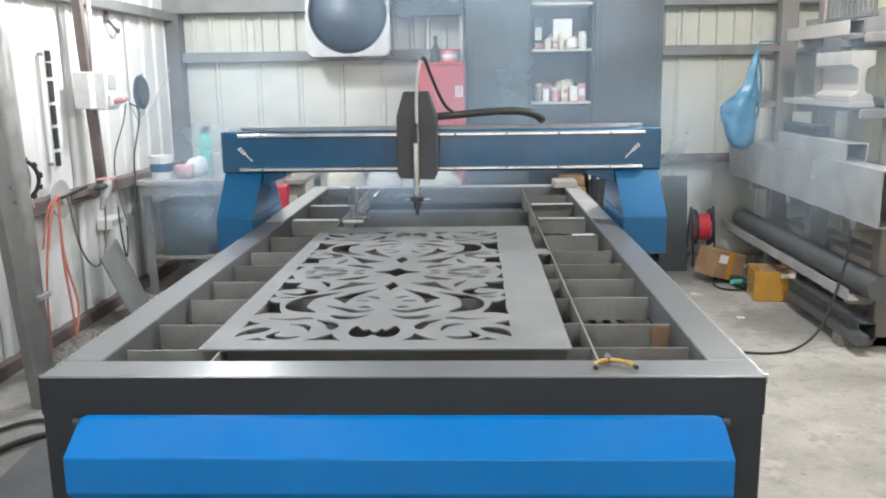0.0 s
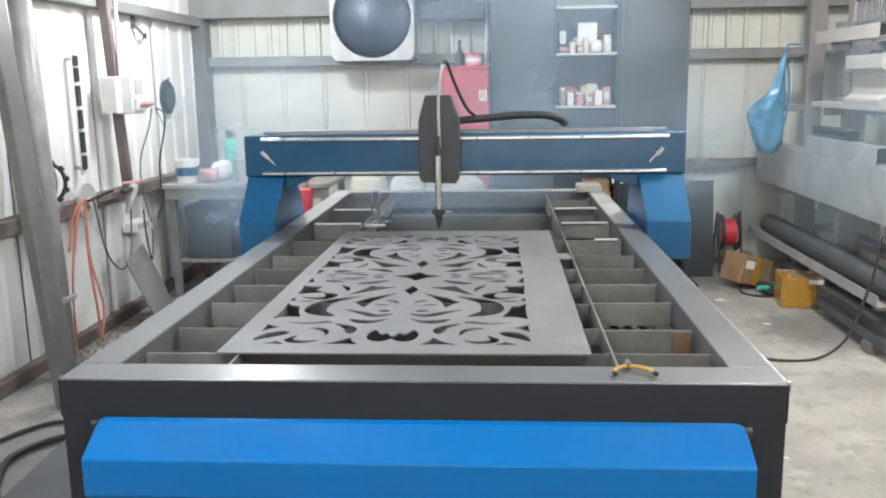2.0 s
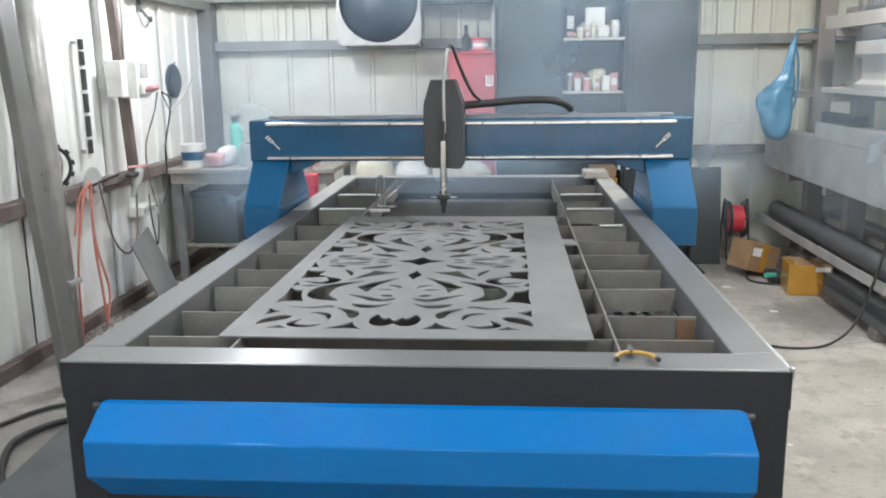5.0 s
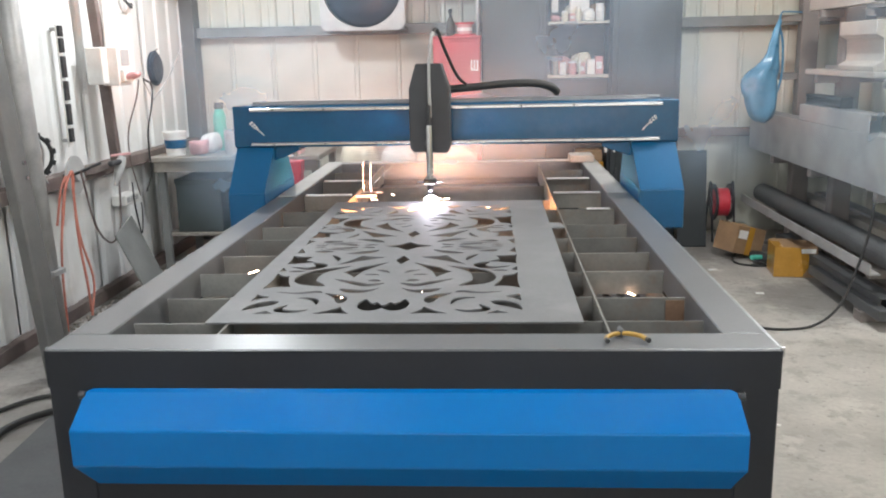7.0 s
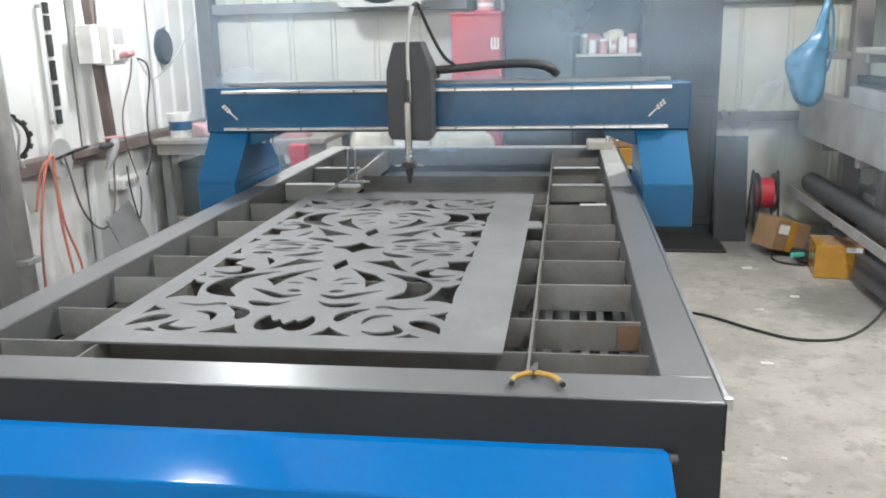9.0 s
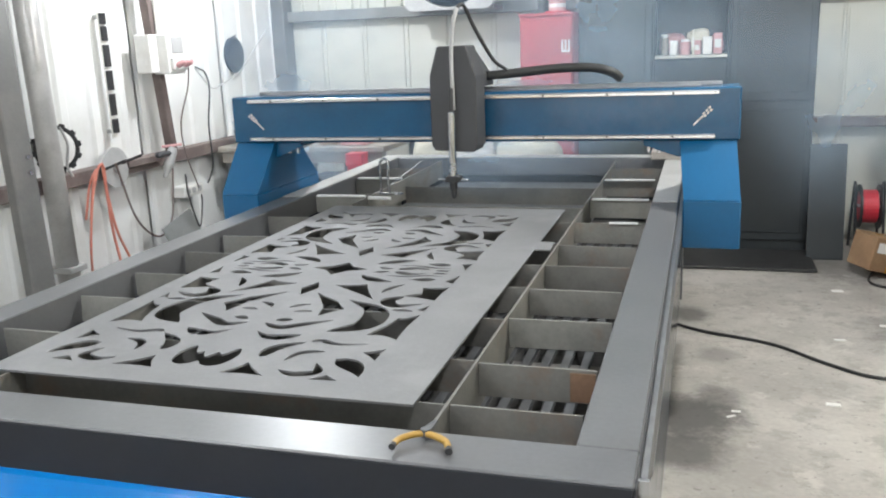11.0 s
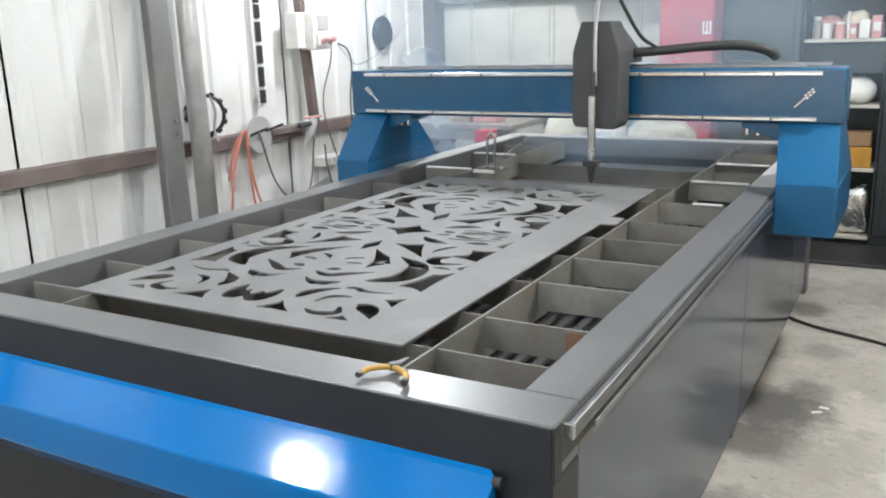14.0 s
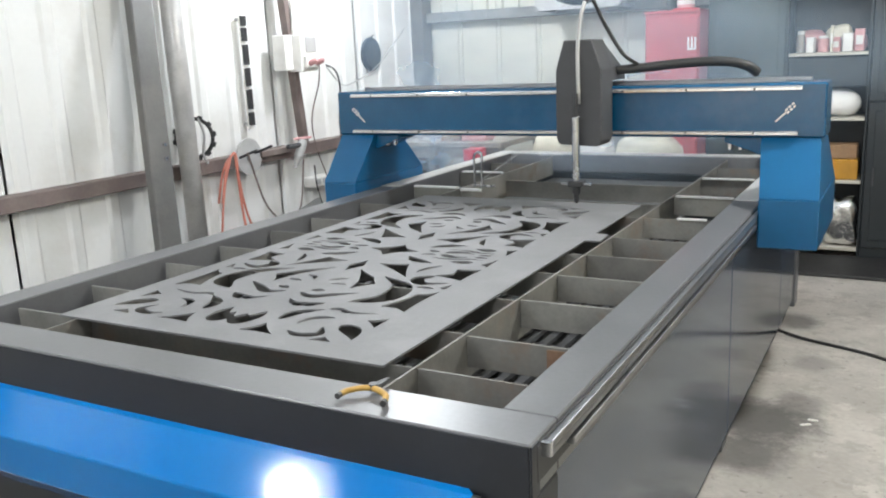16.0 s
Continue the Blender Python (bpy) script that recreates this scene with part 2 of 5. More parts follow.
blotches(M_FRAME, 9.0, 0.55, 0.75, 0.18, (0.17, 0.165, 0.16))
# darker patches beside the table and the rack, dirt along the west wall
dark_patches(M_CONCRETE, ((0.94, 2.05, 0.24, 0.9), (0.93, 1.75, 0.18, 0.8), (1.05, 2.25, 0.14, 0.55), (0.92, 3.35, 0.14, 0.7), (1.06, 2.75, 0.12, 0.35), (0.93, 1.25, 0.15, 0.5), (-1.9, 2.6, 0.9, 0.4), (-1.7, 1.1, 0.8, 0.45), (-2.0, 3.6, 0.8, 0.4), (2.2, 3.2, 0.5, 0.6), (1.9, 4.6, 0.6, 0.6)), (0.085, 0.08, 0.075))


def haze(name, strength):
    """Thin smoke: mostly clear, faintly white, thinning out towards its rim."""
    m = bpy.data.materials.new(name)
    m.use_nodes = True
    n, l = m.node_tree.nodes, m.node_tree.links
    n.remove(n["Principled BSDF"])
    clear, fog, mix = n.new("ShaderNodeBsdfTransparent"), n.new("ShaderNodeBsdfDiffuse"), n.new("ShaderNodeMixShader")
    fog.inputs[0].default_value = (0.60, 0.79, 1.0, 1)
    co, flat, ln, rim, puff, mul = n.new("ShaderNodeTexCoord"), n.new("ShaderNodeVectorMath"), n.new("ShaderNodeVectorMath"), n.new("ShaderNodeMapRange"), n.new("ShaderNodeTexNoise"), n.new("ShaderNodeMath")
    flat.operation, ln.operation, mul.operation = "MULTIPLY", "LENGTH", "MULTIPLY"
    flat.inputs[1].default_value = (1, 0, 1)
    l.new(co.outputs["Object"], flat.inputs[0])
    l.new(flat.outputs[0], ln.inputs[0])
    rim.interpolation_type = "SMOOTHSTEP"
    rim.inputs[1].default_value, rim.inputs[2].default_value, rim.inputs[3].default_value, rim.inputs[4].default_value = 0.15, 0.98, strength, 0.0
    l.new(ln.outputs["Value"], rim.inputs[0])
    puff.inputs["Scale"].default_value, puff.inputs["Detail"].default_value = 2.2, 4
    l.new(co.outputs["Object"], puff.inputs["Vector"])
    pr = n.new("ShaderNodeMapRange")
    pr.inputs[1].default_value, pr.inputs[2].default_value, pr.inputs[3].default_value, pr.inputs[4].default_value = 0.3, 0.7, 0.45, 1.0
    l.new(puff.outputs[0], pr.inputs[0])
    l.new(rim.outputs[0], mul.inputs[0])
    l.new(pr.outputs[0], mul.inputs[1])
    l.new(mul.outputs[0], mix.inputs[0])
    thru, both = n.new("ShaderNodeBsdfTranslucent"), n.new("ShaderNodeMixShader")
    thru.inputs[0].default_value = (0.60, 0.79, 1.0, 1)
    l.new(fog.outputs[0], both.inputs[1])
    l.new(thru.outputs[0], both.inputs[2])
    l.new(clear.outputs[0], mix.inputs[1])
    l.new(both.outputs[0], mix.inputs[2])
    l.new(mix.outputs[0], n["Material Output"].inputs[0])
    return m


M_SMOKE = haze("thin_smoke", 0.34)


# ---- mesh tools ----
def part(name, bm, material, parent=None, label="", smooth=False):
    me = bpy.data.meshes.new(name)
    bmesh.ops.recalc_face_normals(bm, faces=bm.faces)
    bm.to_mesh(me)
    bm.free()
    me.materials.append(material)
    if smooth:
        me.polygons.foreach_set("use_smooth", [True] * len(me.polygons))
    ob = new(name, me)
    ob.parent = parent
    if label:
        tagged(ob, label)
    return ob


def thing(name, label, category, at=None, group="", kind=""):
    """An empty that parents the parts of one thing."""
    ob = new(name)
    ob.empty_display_size = 0.05
    if at is not None:
        ob.matrix_basis = at
    return tagged(ob, label, category, group, kind)


def shared(name, me, parent, m):
    ob = new(name, me)
    ob.parent = parent
    ob.matrix_basis = m
    return ob


def box(x0, x1, y0, y1, z0, z1, bevel=0.0, bm=None, seg=1):
    bm2 = bmesh.new()
    bmesh.ops.create_cube(bm2, size=1)
    for v in bm2.verts:
        v.co = Vector((x0 if v.co.x < 0 else x1, y0 if v.co.y < 0 else y1, z0 if v.co.z < 0 else z1))
    if bevel:
        bmesh.ops.bevel(bm2, geom=list(bm2.edges), offset=bevel, segments=seg, affect="EDGES")
    return join(bm, bm2)


def join(bm, other):
    if bm is None:
        return other
    me = bpy.data.meshes.new("tmp")
    other.to_mesh(me)
    other.free()
    bm.from_mesh(me)
    bpy.data.meshes.remove(me)
    return bm


def turned(bm, m):
    bmesh.ops.transform(bm, matrix=m, verts=bm.verts)
    return bm


def prism(pts, axis, a, b, bevel=0.0, bm=None):
    """A polygon of pairs in the two other axes (in x, y, z order), drawn out along axis from a to b."""
    bm2 = bmesh.new()
    rows = []
    for d in (a, b):
        row = []
        for p in pts:
            c = list(p)
            c.insert("xyz".index(axis), d)
            row.append(bm2.verts.new(c))
        rows.append(row)
    k = len(pts)
    bm2.faces.new(rows[0])
    bm2.faces.new(rows[1][::-1])
    for i in range(k):
        bm2.faces.new((rows[0][i], rows[0][(i + 1) % k], rows[1][(i + 1) % k], rows[1][i]))
    bmesh.ops.recalc_face_normals(bm2, faces=bm2.faces)
    if bevel:
        bmesh.ops.bevel(bm2, geom=list(bm2.edges), offset=bevel, segments=1, affect="EDGES")
    return join(bm, bm2)


def lathe(profile, seg=24, m=None, bm=None):
    """Pairs of radius and height turned round z."""
    bm2 = bmesh.new()
    rings = []
    for r, z in profile:
        if r < 1e-5:
            rings.append([bm2.verts.new((0, 0, z))])
        else:
            rings.append([bm2.verts.new((r * math.cos(2 * math.pi * i / seg), r * math.sin(2 * math.pi * i / seg), z)) for i in range(seg)])
    for p, q in zip(rings, rings[1:]):
        for i in range(seg):
            c = [p[i % len(p)], p[(i + 1) % len(p)], q[(i + 1) % len(q)], q[i % len(q)]]
            c = list(dict.fromkeys(c))
            if len(c) > 2:
                bm2.faces.new(c)
    if m is not None:
        turned(bm2, m)
    return join(bm, bm2)


def rod(p, q, r, seg=12, bm=None):
    p, q = Vector(p), Vector(q)
    d = (q - p).length
    m = Matrix.Translation(p) @ (q - p).to_track_quat("Z", "Y").to_matrix().to_4x4()
    return lathe([(0, 0), (r, 0), (r, d), (0, d)], seg, m, bm)


def smooth_path(pts, n=8):
    pts = [Vector(p) for p in pts]
    e = [2 * pts[0] - pts[1]] + pts + [2 * pts[-1] - pts[-2]]
    out = []
    for i in range(1, len(e) - 2):
        a, b, c, d = e[i - 1:i + 3]
        for k in range(n):
            t = k / n
            out.append(0.5 * (2 * b + (c - a) * t + (2 * a - 5 * b + 4 * c - d) * t * t + (3 * b - a - 3 * c + d) * t ** 3))
    return out + [pts[-1]]


def hose(pts, r, seg=8, n=8, bm=None):
    """A round cable through the given points."""
    path = smooth_path(pts, n)
    bm2 = bmesh.new()
    rings = []
    up = Vector((0.13, 0.21, 0.97))
    for i, p in enumerate(path):
        d = (path[min(i + 1, len(path) - 1)] - path[max(i - 1, 0)]).normalized()
        s = d.cross(up)
        if s.length < 0.05:
            s = d.cross(Vector((1, 0, 0)))
        s.normalize()
        up = s.cross(d).normalized()
        rings.append([bm2.verts.new(p + r * (math.cos(2 * math.pi * k / seg) * s + math.sin(2 * math.pi * k / seg) * up)) for k in range(seg)])
    for a, b in zip(rings, rings[1:]):
        for k in range(seg):
            bm2.faces.new((a[k], a[(k + 1) % seg], b[(k + 1) % seg], b[k]))
    bm2.faces.new(rings[0][::-1])
    bm2.faces.new(rings[-1])
    return join(bm, bm2)


def crumple(bm, amount, scale, seed=0):
    for v in bm.verts:
        v.co += amount * noise.noise_vector(v.co * scale + Vector((seed * 3.1, seed, 0)))
    return bm


# ---- the room ----
WX, BY, RX, FY, CZ = -2.30, 5.25, 3.0, -4.6, 2.95

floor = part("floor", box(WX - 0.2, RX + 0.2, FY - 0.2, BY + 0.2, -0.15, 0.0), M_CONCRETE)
tagged(floor, "worn grey concrete workshop floor with dark stains", "floor", kind="structure")
# ceiling is out of view, added to close the room and bounce light
ceiling = part("ceiling", box(WX - 0.2, RX + 0.2, FY - 0.2, BY + 0.2, CZ, CZ + 0.1), M_CEIL)
tagged(ceiling, "unseen grey ceiling added to close the room", "ceiling", kind="structure")


def ribbed(width, height, ribs, rib_w, rib_d, mirror=False):
    """One cladding sheet in x (width) and z, ribs proud towards -y."""
    bm = bmesh.new()
    prof = [(0.002, 0)]
    for c in ribs:
        prof += [(c - rib_w, 0), (c - rib_w * 0.55, -rib_d), (c + rib_w * 0.55, -rib_d), (c + rib_w, 0)]
    prof.append((width - 0.002, 0))
    front = [[bm.verts.new((x, y, z)) for x, y in prof] for z in (0, height)]
    back = [[bm.verts.new((x, 0.012, z)) for x in (0.002, width - 0.002)] for z in (0, height)]
    for i in range(len(prof) - 1):
        bm.faces.new((front[0][i], front[0][i + 1], front[1][i + 1], front[1][i]))
    bm.faces.new((back[0][0], back[1][0], back[1][1], back[0][1]))
    bm.faces.new((front[0][0], front[1][0], back[1][0], back[0][0]))
    bm.faces.new((front[0][-1], back[0][1], back[1][1], front[1][-1]))
    return bm


wall_w = tagged(part("wall_west", box(WX - 0.15, WX - 0.02, FY, BY + 0.15, 0, CZ), M_WHITE_WALL), "white sheet metal clad workshop wall", "wall", kind="structure")
wall_n = tagged(part("wall_north", box(WX, RX, BY + 0.02, BY + 0.15, 0, CZ), M_CREAM_WALL), "cream sheet metal clad workshop wall", "wall", kind="structure")
wall_e = tagged(part("wall_east", box(RX + 0.02, RX + 0.15, FY, BY + 0.15, 0, CZ), M_YELLOW_WALL), "yellowed sheet metal clad workshop wall", "wall", kind="structure")
# south wall and its opening are unseen, added around the fill
bm = box(WX, -1.9, FY - 0.13, FY, 0, CZ)
box(2.7, RX, FY - 0.13, FY, 0, CZ, bm=bm)
box(-1.9, 2.7, FY - 0.13, FY, 2.7, CZ, bm=bm)
tagged(part("wall_south", bm, M_CREAM_WALL), "unseen cream wall with a wide opening, added to close the room", "wall", kind="structure")

# white cladding sheets on the west wall, one metre each
ob = part("cladding_sheet", ribbed(1.0, CZ - 0.06, (0.10, 0.35, 0.60, 0.85), 0.045, 0.014), M_WHITE_WALL, wall_w)
me = ob.data
ob.matrix_basis = Matrix.Translation((WX, FY + 0.02, 0.06)) @ pose(0, 0, 0, 0, 0, 90)
for i in range(1, 10):
    shared("cladding_sheet", me, wall_w, Matrix.Translation((WX, FY + 0.02 + i * 0.98, 0.06)) @ pose(0, 0, 0, 0, 0, 90))
# cream sheets on the north wall: smooth below the girt, finely ribbed above it
ob = part("lower_sheet", ribbed(0.345, 1.66, (0.03,), 0.012, 0.01), M_CREAM_WALL, wall_n)
ob.matrix_basis = Matrix.Translation((WX, BY, 0.03))
low = ob.data
ob = part("upper_sheet", ribbed(0.69, CZ - 1.72, (0.05, 0.19, 0.33, 0.47, 0.61), 0.022, 0.025), M_CREAM_WALL, wall_n)
ob.matrix_basis = Matrix.Translation((WX, BY, 1.72))
high = ob.data
for i in range(1, 15):
    shared("lower_sheet", low, wall_n, Matrix.Translation((WX + i * 0.345, BY, 0.03)))
for i in range(1, 7):
    shared("upper_sheet", high, wall_n, Matrix.Translation((WX + i * 0.69, BY, 1.72)))
ob = part("cladding_sheet", ribbed(0.98, CZ - 0.06, (0.2, 0.6), 0.04, 0.02), M_YELLOW_WALL, wall_e)
ob.matrix_basis = Matrix.Translation((RX, FY + 1.0, 0.06)) @ pose(0, 0, 0, 0, 0, -90)
me = ob.data
for i in range(1, 10):
    shared("cladding_sheet", me, wall_e, Matrix.Translation((RX, FY + 1.0 + i * 0.98, 0.06)) @ pose(0, 0, 0, 0, 0, -90))


def girt(name, x0, x1, y0, y1, z0, z1, material, label):
    return tagged(part(name, box(x0, x1, y0, y1, z0, z1, 0.004), material), label, "girt", kind="structure")


girt("trim_west_low", WX, WX + 0.09, FY, BY, 0.79, 0.865, M_GIRT, "brown steel girt along the white wall")
girt("trim_west_high", WX, WX + 0.09, FY, BY, 1.98, 2.05, M_GIRT_GREY, "grey steel girt high on the white wall")
girt("baseboard_west", WX, WX + 0.06, FY, BY, 0.0, 0.075, M_GIRT, "brown steel base rail of the white wall")
girt("trim_north_mid", WX, RX, BY - 0.12, BY - 0.035, 1.655, 1.735, M_GIRT_GREY, "grey steel girt along the cream wall")
girt("trim_north_low", WX, RX, BY - 0.12, BY - 0.035, 0.80, 0.865, M_GIRT, "brown steel girt low on the cream wall")
girt("trim_north_high", WX, RX, BY - 0.2, BY - 0.035, 2.04, 2.30, M_GIRT_GREY, "wide grey steel beam high on the cream wall")
girt("trim_east_low", RX - 0.09, RX, FY, BY, 0.80, 0.865, M_GIRT, "brown steel girt along the yellowed wall")
girt("trim_east_mid", RX - 0.09, RX, FY, BY, 1.27, 1.33, M_GIRT, "brown steel girt along the yellowed wall")
girt("trim_east_high", RX - 0.09, RX, FY, BY, 1.70, 1.77, M_GIRT, "brown steel girt along the yellowed wall")
girt("trim_corner_post", WX, WX + 0.12, BY - 0.19, BY - 0.035, 0, CZ, M_COLUMN, "grey steel corner post")


# steel column and pipe on the west wall
col = thing("steel_column", "grey painted steel box column leaning against the wall girt", "column")


def leant(bm):
    """Leans a piece of the column back towards the wall."""
    for v in bm.verts:
        h = v.co.z - 0.6
        v.co.x -= 0.18 * h
        v.co.y += 0.16 * h
    return bm


part("shaft", leant(box(-2.005, -1.95, 1.87, 2.015, 0.0, 2.05, 0.006)), M_COLUMN, col)
for z in (0.95, 1.02):
    part("bolt", leant(rod((-1.952, 1.97, z), (-1.938, 1.97, z), 0.010, 6)), M_STEEL, col)
pipe = thing("wall_pipe", "galvanised steel pipe standing beside the column", "pipe")
part("tube", rod((-2.095, 2.285, 0.0), (-2.228, 2.37, CZ), 0.055, 24), M_PIPE, pipe, smooth=True)
part("clamp", box(-2.18, -2.045, 2.235, 2.36, 0.40, 0.43, 0.004), M_GREYPL, pipe)


# unseen pendant with cord and shade, made up for each light point
def added_pendant(at):
    lamp = thing("unseen_pendant", "unseen white pendant shade added above a light point", "lamp", Matrix.Translation(at), "ceiling lamps")
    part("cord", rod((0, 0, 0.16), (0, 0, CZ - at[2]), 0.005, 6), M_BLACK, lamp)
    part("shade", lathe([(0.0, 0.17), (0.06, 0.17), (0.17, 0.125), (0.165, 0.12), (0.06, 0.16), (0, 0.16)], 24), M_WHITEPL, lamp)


for at in (LAMP_LEFT, LAMP_FRONT, FILL_RIGHT, LAMP_FRONT_RIGHT):
    added_pendant(at)


# ---- the plasma cutting table ----
TW, IW, TZ, TL = 0.877, 0.773, 0.80, 3.72
table = thing("cutting_table", "long dark grey steel cutting table with a bright blue front cover", "machine")
part("front_beam", box(-TW, TW, 0.0, 0.118, 0.70, TZ, 0.003), M_FRAME, table)
# beam ends and front face carry the shade as a darker paint
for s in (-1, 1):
    part("beam_end", box(*sorted((s * TW, s * (TW + 0.003))), -0.002, 0.03, 0.702, TZ - 0.003), M_FRAME_SHADED, table)
part("front_face", box(-TW + 0.002, TW - 0.002, -0.004, 0.0, 0.695, TZ - 0.004), M_FRAME_SHADED, table, "front face of the beam, shade put into its paint")
part("rear_beam", box(-IW, IW, TL - 0.11, TL, 0.70, TZ, 0.003), M_FRAME, table)
for s in (-1, 1):
    x0, x1 = sorted((s * IW, s * TW))
    part("side_beam", box(x0, x1, 0.118, TL, 0.70, TZ, 0.003), M_FRAME, table)
    xp0, xp1 = sorted((s * 0.785, s * TW))
    part("front_leg", box(xp0, xp1, -0.004, 0.12, 0.0, 0.698, 0.003), M_FRAME_SHADED, table)
    part("rear_leg", box(xp0, xp1, TL - 0.12, TL, 0.0, 0.698, 0.003), M_FRAME, table)
    part("middle_leg", box(*sorted((s * 0.80, s * 0.862)), 1.72, 1.80, 0.0, 0.698, 0.003), M_FRAME, table)
    for y0, y1 in ((0.125, 1.765), (1.772, 3.05), (3.057, TL - 0.125)):
        part("side_panel", box(*sorted((s * 0.866, s * 0.871)), y0, y1, 0.055, 0.735, 0.002), M_PANEL, table, "glossy grey side panel")
    part("base_rail", box(*sorted((s * 0.80, s * 0.864)), 0.12, TL - 0.12, 0.03, 0.07, 0.002), M_BLACK_MATT, table)
    part("guide_rail", prism([(s * 0.8785, 0.764), (s * 0.8785, 0.783), (s * 0.883, 0.789), (s * 0.894, 0.789), (s * 0.897, 0.780), (s * 0.892, 0.774), (s * 0.897, 0.764)], "y", 0.045, TL, 0.001), M_RAIL, table, "bright steel guide rail")
    part("rail_end", box(*sorted((s * 0.879, s * 0.898)), 0.036, 0.0445, 0.766, 0.792, 0.001), M_STEEL, table)
    part("gear_rack", box(*sorted((s * 0.879, s * 0.897)), 0.15, TL, 0.738, 0.752, 0.002), M_RAIL, table, "bright steel gear rack")
    part("rail_bed", box(*sorted((s * 0.874, s * 0.881)), 0.02, TL, 0.725, 0.79, 0.001), M_BLACK_MATT, table)
    part("inner_wall", box(*sorted((s * 0.765, s * IW)), 0.118, TL - 0.11, 0.45, 0.695), M_SLAT, table)
# rear inner wall has a darker colour than the other inner walls
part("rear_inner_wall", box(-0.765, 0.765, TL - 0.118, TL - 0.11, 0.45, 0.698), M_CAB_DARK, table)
part("front_inner_wall", box(-0.765, 0.765, 0.118, 0.126, 0.45, 0.698), M_SLAT, table)
part("slag_tray", box(-0.78, 0.78, 0.12, TL - 0.11, 0.43, 0.45), M_TRAY, table, "black slag tray under the slats")
# unseen floor and rear plate, added to block light of the resting glow pieces
part("hidden_bin_floor", box(-0.79, 0.79, 0.013, TL - 0.002, 0.06, 0.07), M_TRAY, table)
part("hidden_bin_rear", box(-0.785, 0.785, TL - 0.012, TL - 0.002, 0.05, 0.695), M_FRAME_SHADED, table)
part("front_skirt", box(-0.785, 0.785, 0.002, 0.012, 0.05, 0.695), M_FRAME_SHADED, table)

# tops of the far and rear beams paler than the near part
for s in (-1, 1):
    part("cover_strip", box(*sorted((s * 0.776, s * 0.872)), 2.30, TL - 0.005, TZ + 0.0005, TZ + 0.004), M_PALE_BEAM, table, "pale strip on the far part of the beam")
part("cover_strip", box(-0.77, 0.77, TL - 0.105, TL - 0.005, TZ + 0.0005, TZ + 0.004), M_PALE_BEAM, table, "pale strip on the rear beam")

# blue folded cover on the front
bm = bmesh.new()
prof = [(0.0, 0.702, 0.02), (-0.012, 0.697, 0.005), *[(-0.091 - 0.010 * math.sin(math.radians(a)), 0.6335 + 0.010 * math.cos(math.radians(a)) - 0.0045, 0.0) for a in range(34, 91, 7)], (-0.101, 0.548, 0.0), (-0.098, 0.542, 0.0), (-0.004, 0.45, 0.008)]
rows = [[bm.verts.new((s * (0.785 - c), y - 0.004, z)) for y, z, c in prof] for s in (-1, 1)]
for i in range(len(prof) - 1):
    bm.faces.new((rows[0][i], rows[0][i + 1], rows[1][i + 1], rows[1][i]))
bm.faces.new(rows[0][::-1])
bm.faces.new(rows[1])
bm.faces.new((rows[0][0], rows[1][0], rows[1][-1], rows[0][-1]))
part("front_cover", bm, M_BLUE, table, "bright blue folded sheet metal cover")

for s in (-1, 1):
    part("hinge_knob", rod((s * 0.778, -0.018, 0.690), (s * 0.794, -0.018, 0.690), 0.010, 16), M_BLACK, table)

# support slats
SLAT_Y = (0.27, 0.50, 0.80, 1.07, 1.32, 1.60, 1.95, 2.42, 2.93, 3.32)
for i, y in enumerate(SLAT_Y):
    for x0, x1 in ((-0.764, -0.504), (-0.496, 0.502), (0.510, 0.764)):
        if y > 2.2 and -0.6 < x0 < 0:
            if y > 3.2:
                continue
        bm = box(x0, x1, -0.003, 0.003, 0.655 if y > 2.2 and -0.6 < x0 < 0 else 0.706, 0.745 if y > 2.2 and -0.6 < x0 < 0 else 0.782)
        lean = random.uniform(-9, 3)
        turned(bm, Matrix.Translation((0, y, 0.675)) @ pose(0, 0, 0, lean, 0, random.uniform(-1.2, 1.2)) @ Matrix.Translation((0, 0, -0.675)))
        slat = part("slat", bm, M_SLAT, table)
        if y == 0.50 and x0 > 0:
            part("scorched_end", box(x1 - 0.055, x1 - 0.002, y - 0.012, y - 0.008, 0.712, 0.776), M_RUST, slat, "heat-tinted rusty end of the slat")
        if y == 1.95 and x0 > 0:
            part("worn_edge", box(x1 - 0.125, x1 - 0.02, y - 0.008, y + 0.008, 0.7825, 0.789, 0.001), M_EDGE, slat, "bright worn top edge")
        if 2.2 < y < 3.1 and abs(x0 + x1) > 0.5:
            part("worn_edge", box(x0 + 0.01, x1 - 0.01, y - 0.010, y + 0.010, 0.7825, 0.7905, 0.001), M_EDGE, slat, "bright worn top edge")
# flat plate of dark colour across the far bay
part("dark_plate", box(-0.494, 0.500, 2.43, 3.60, 0.655, 0.661), M_STOCK_DARK, table, "dark plate between the far slats")
part("worn_edge", box(-0.492, -0.385, 2.395, 2.412, 0.775, 0.788, 0.001), M_EDGE, table, "bright worn top edge")
part("edge_bracket", box(-0.492, -0.486, 2.395, 2.412, 0.70, 0.775), M_SLAT, table)
for x, y1 in ((-0.500, TL - 0.12), (0.506, TL - 0.12)):
    part("long_slat", box(x - 0.003, x + 0.003, 0.126, y1, 0.68, 0.786), M_SLAT, table)
for i in range(30):
    x = -0.74 + i * 0.051
    part("tray_bar", box(x - 0.011, x + 0.011, 0.13, 2.30, 0.625, 0.637), M_STOCK_DARK, table)
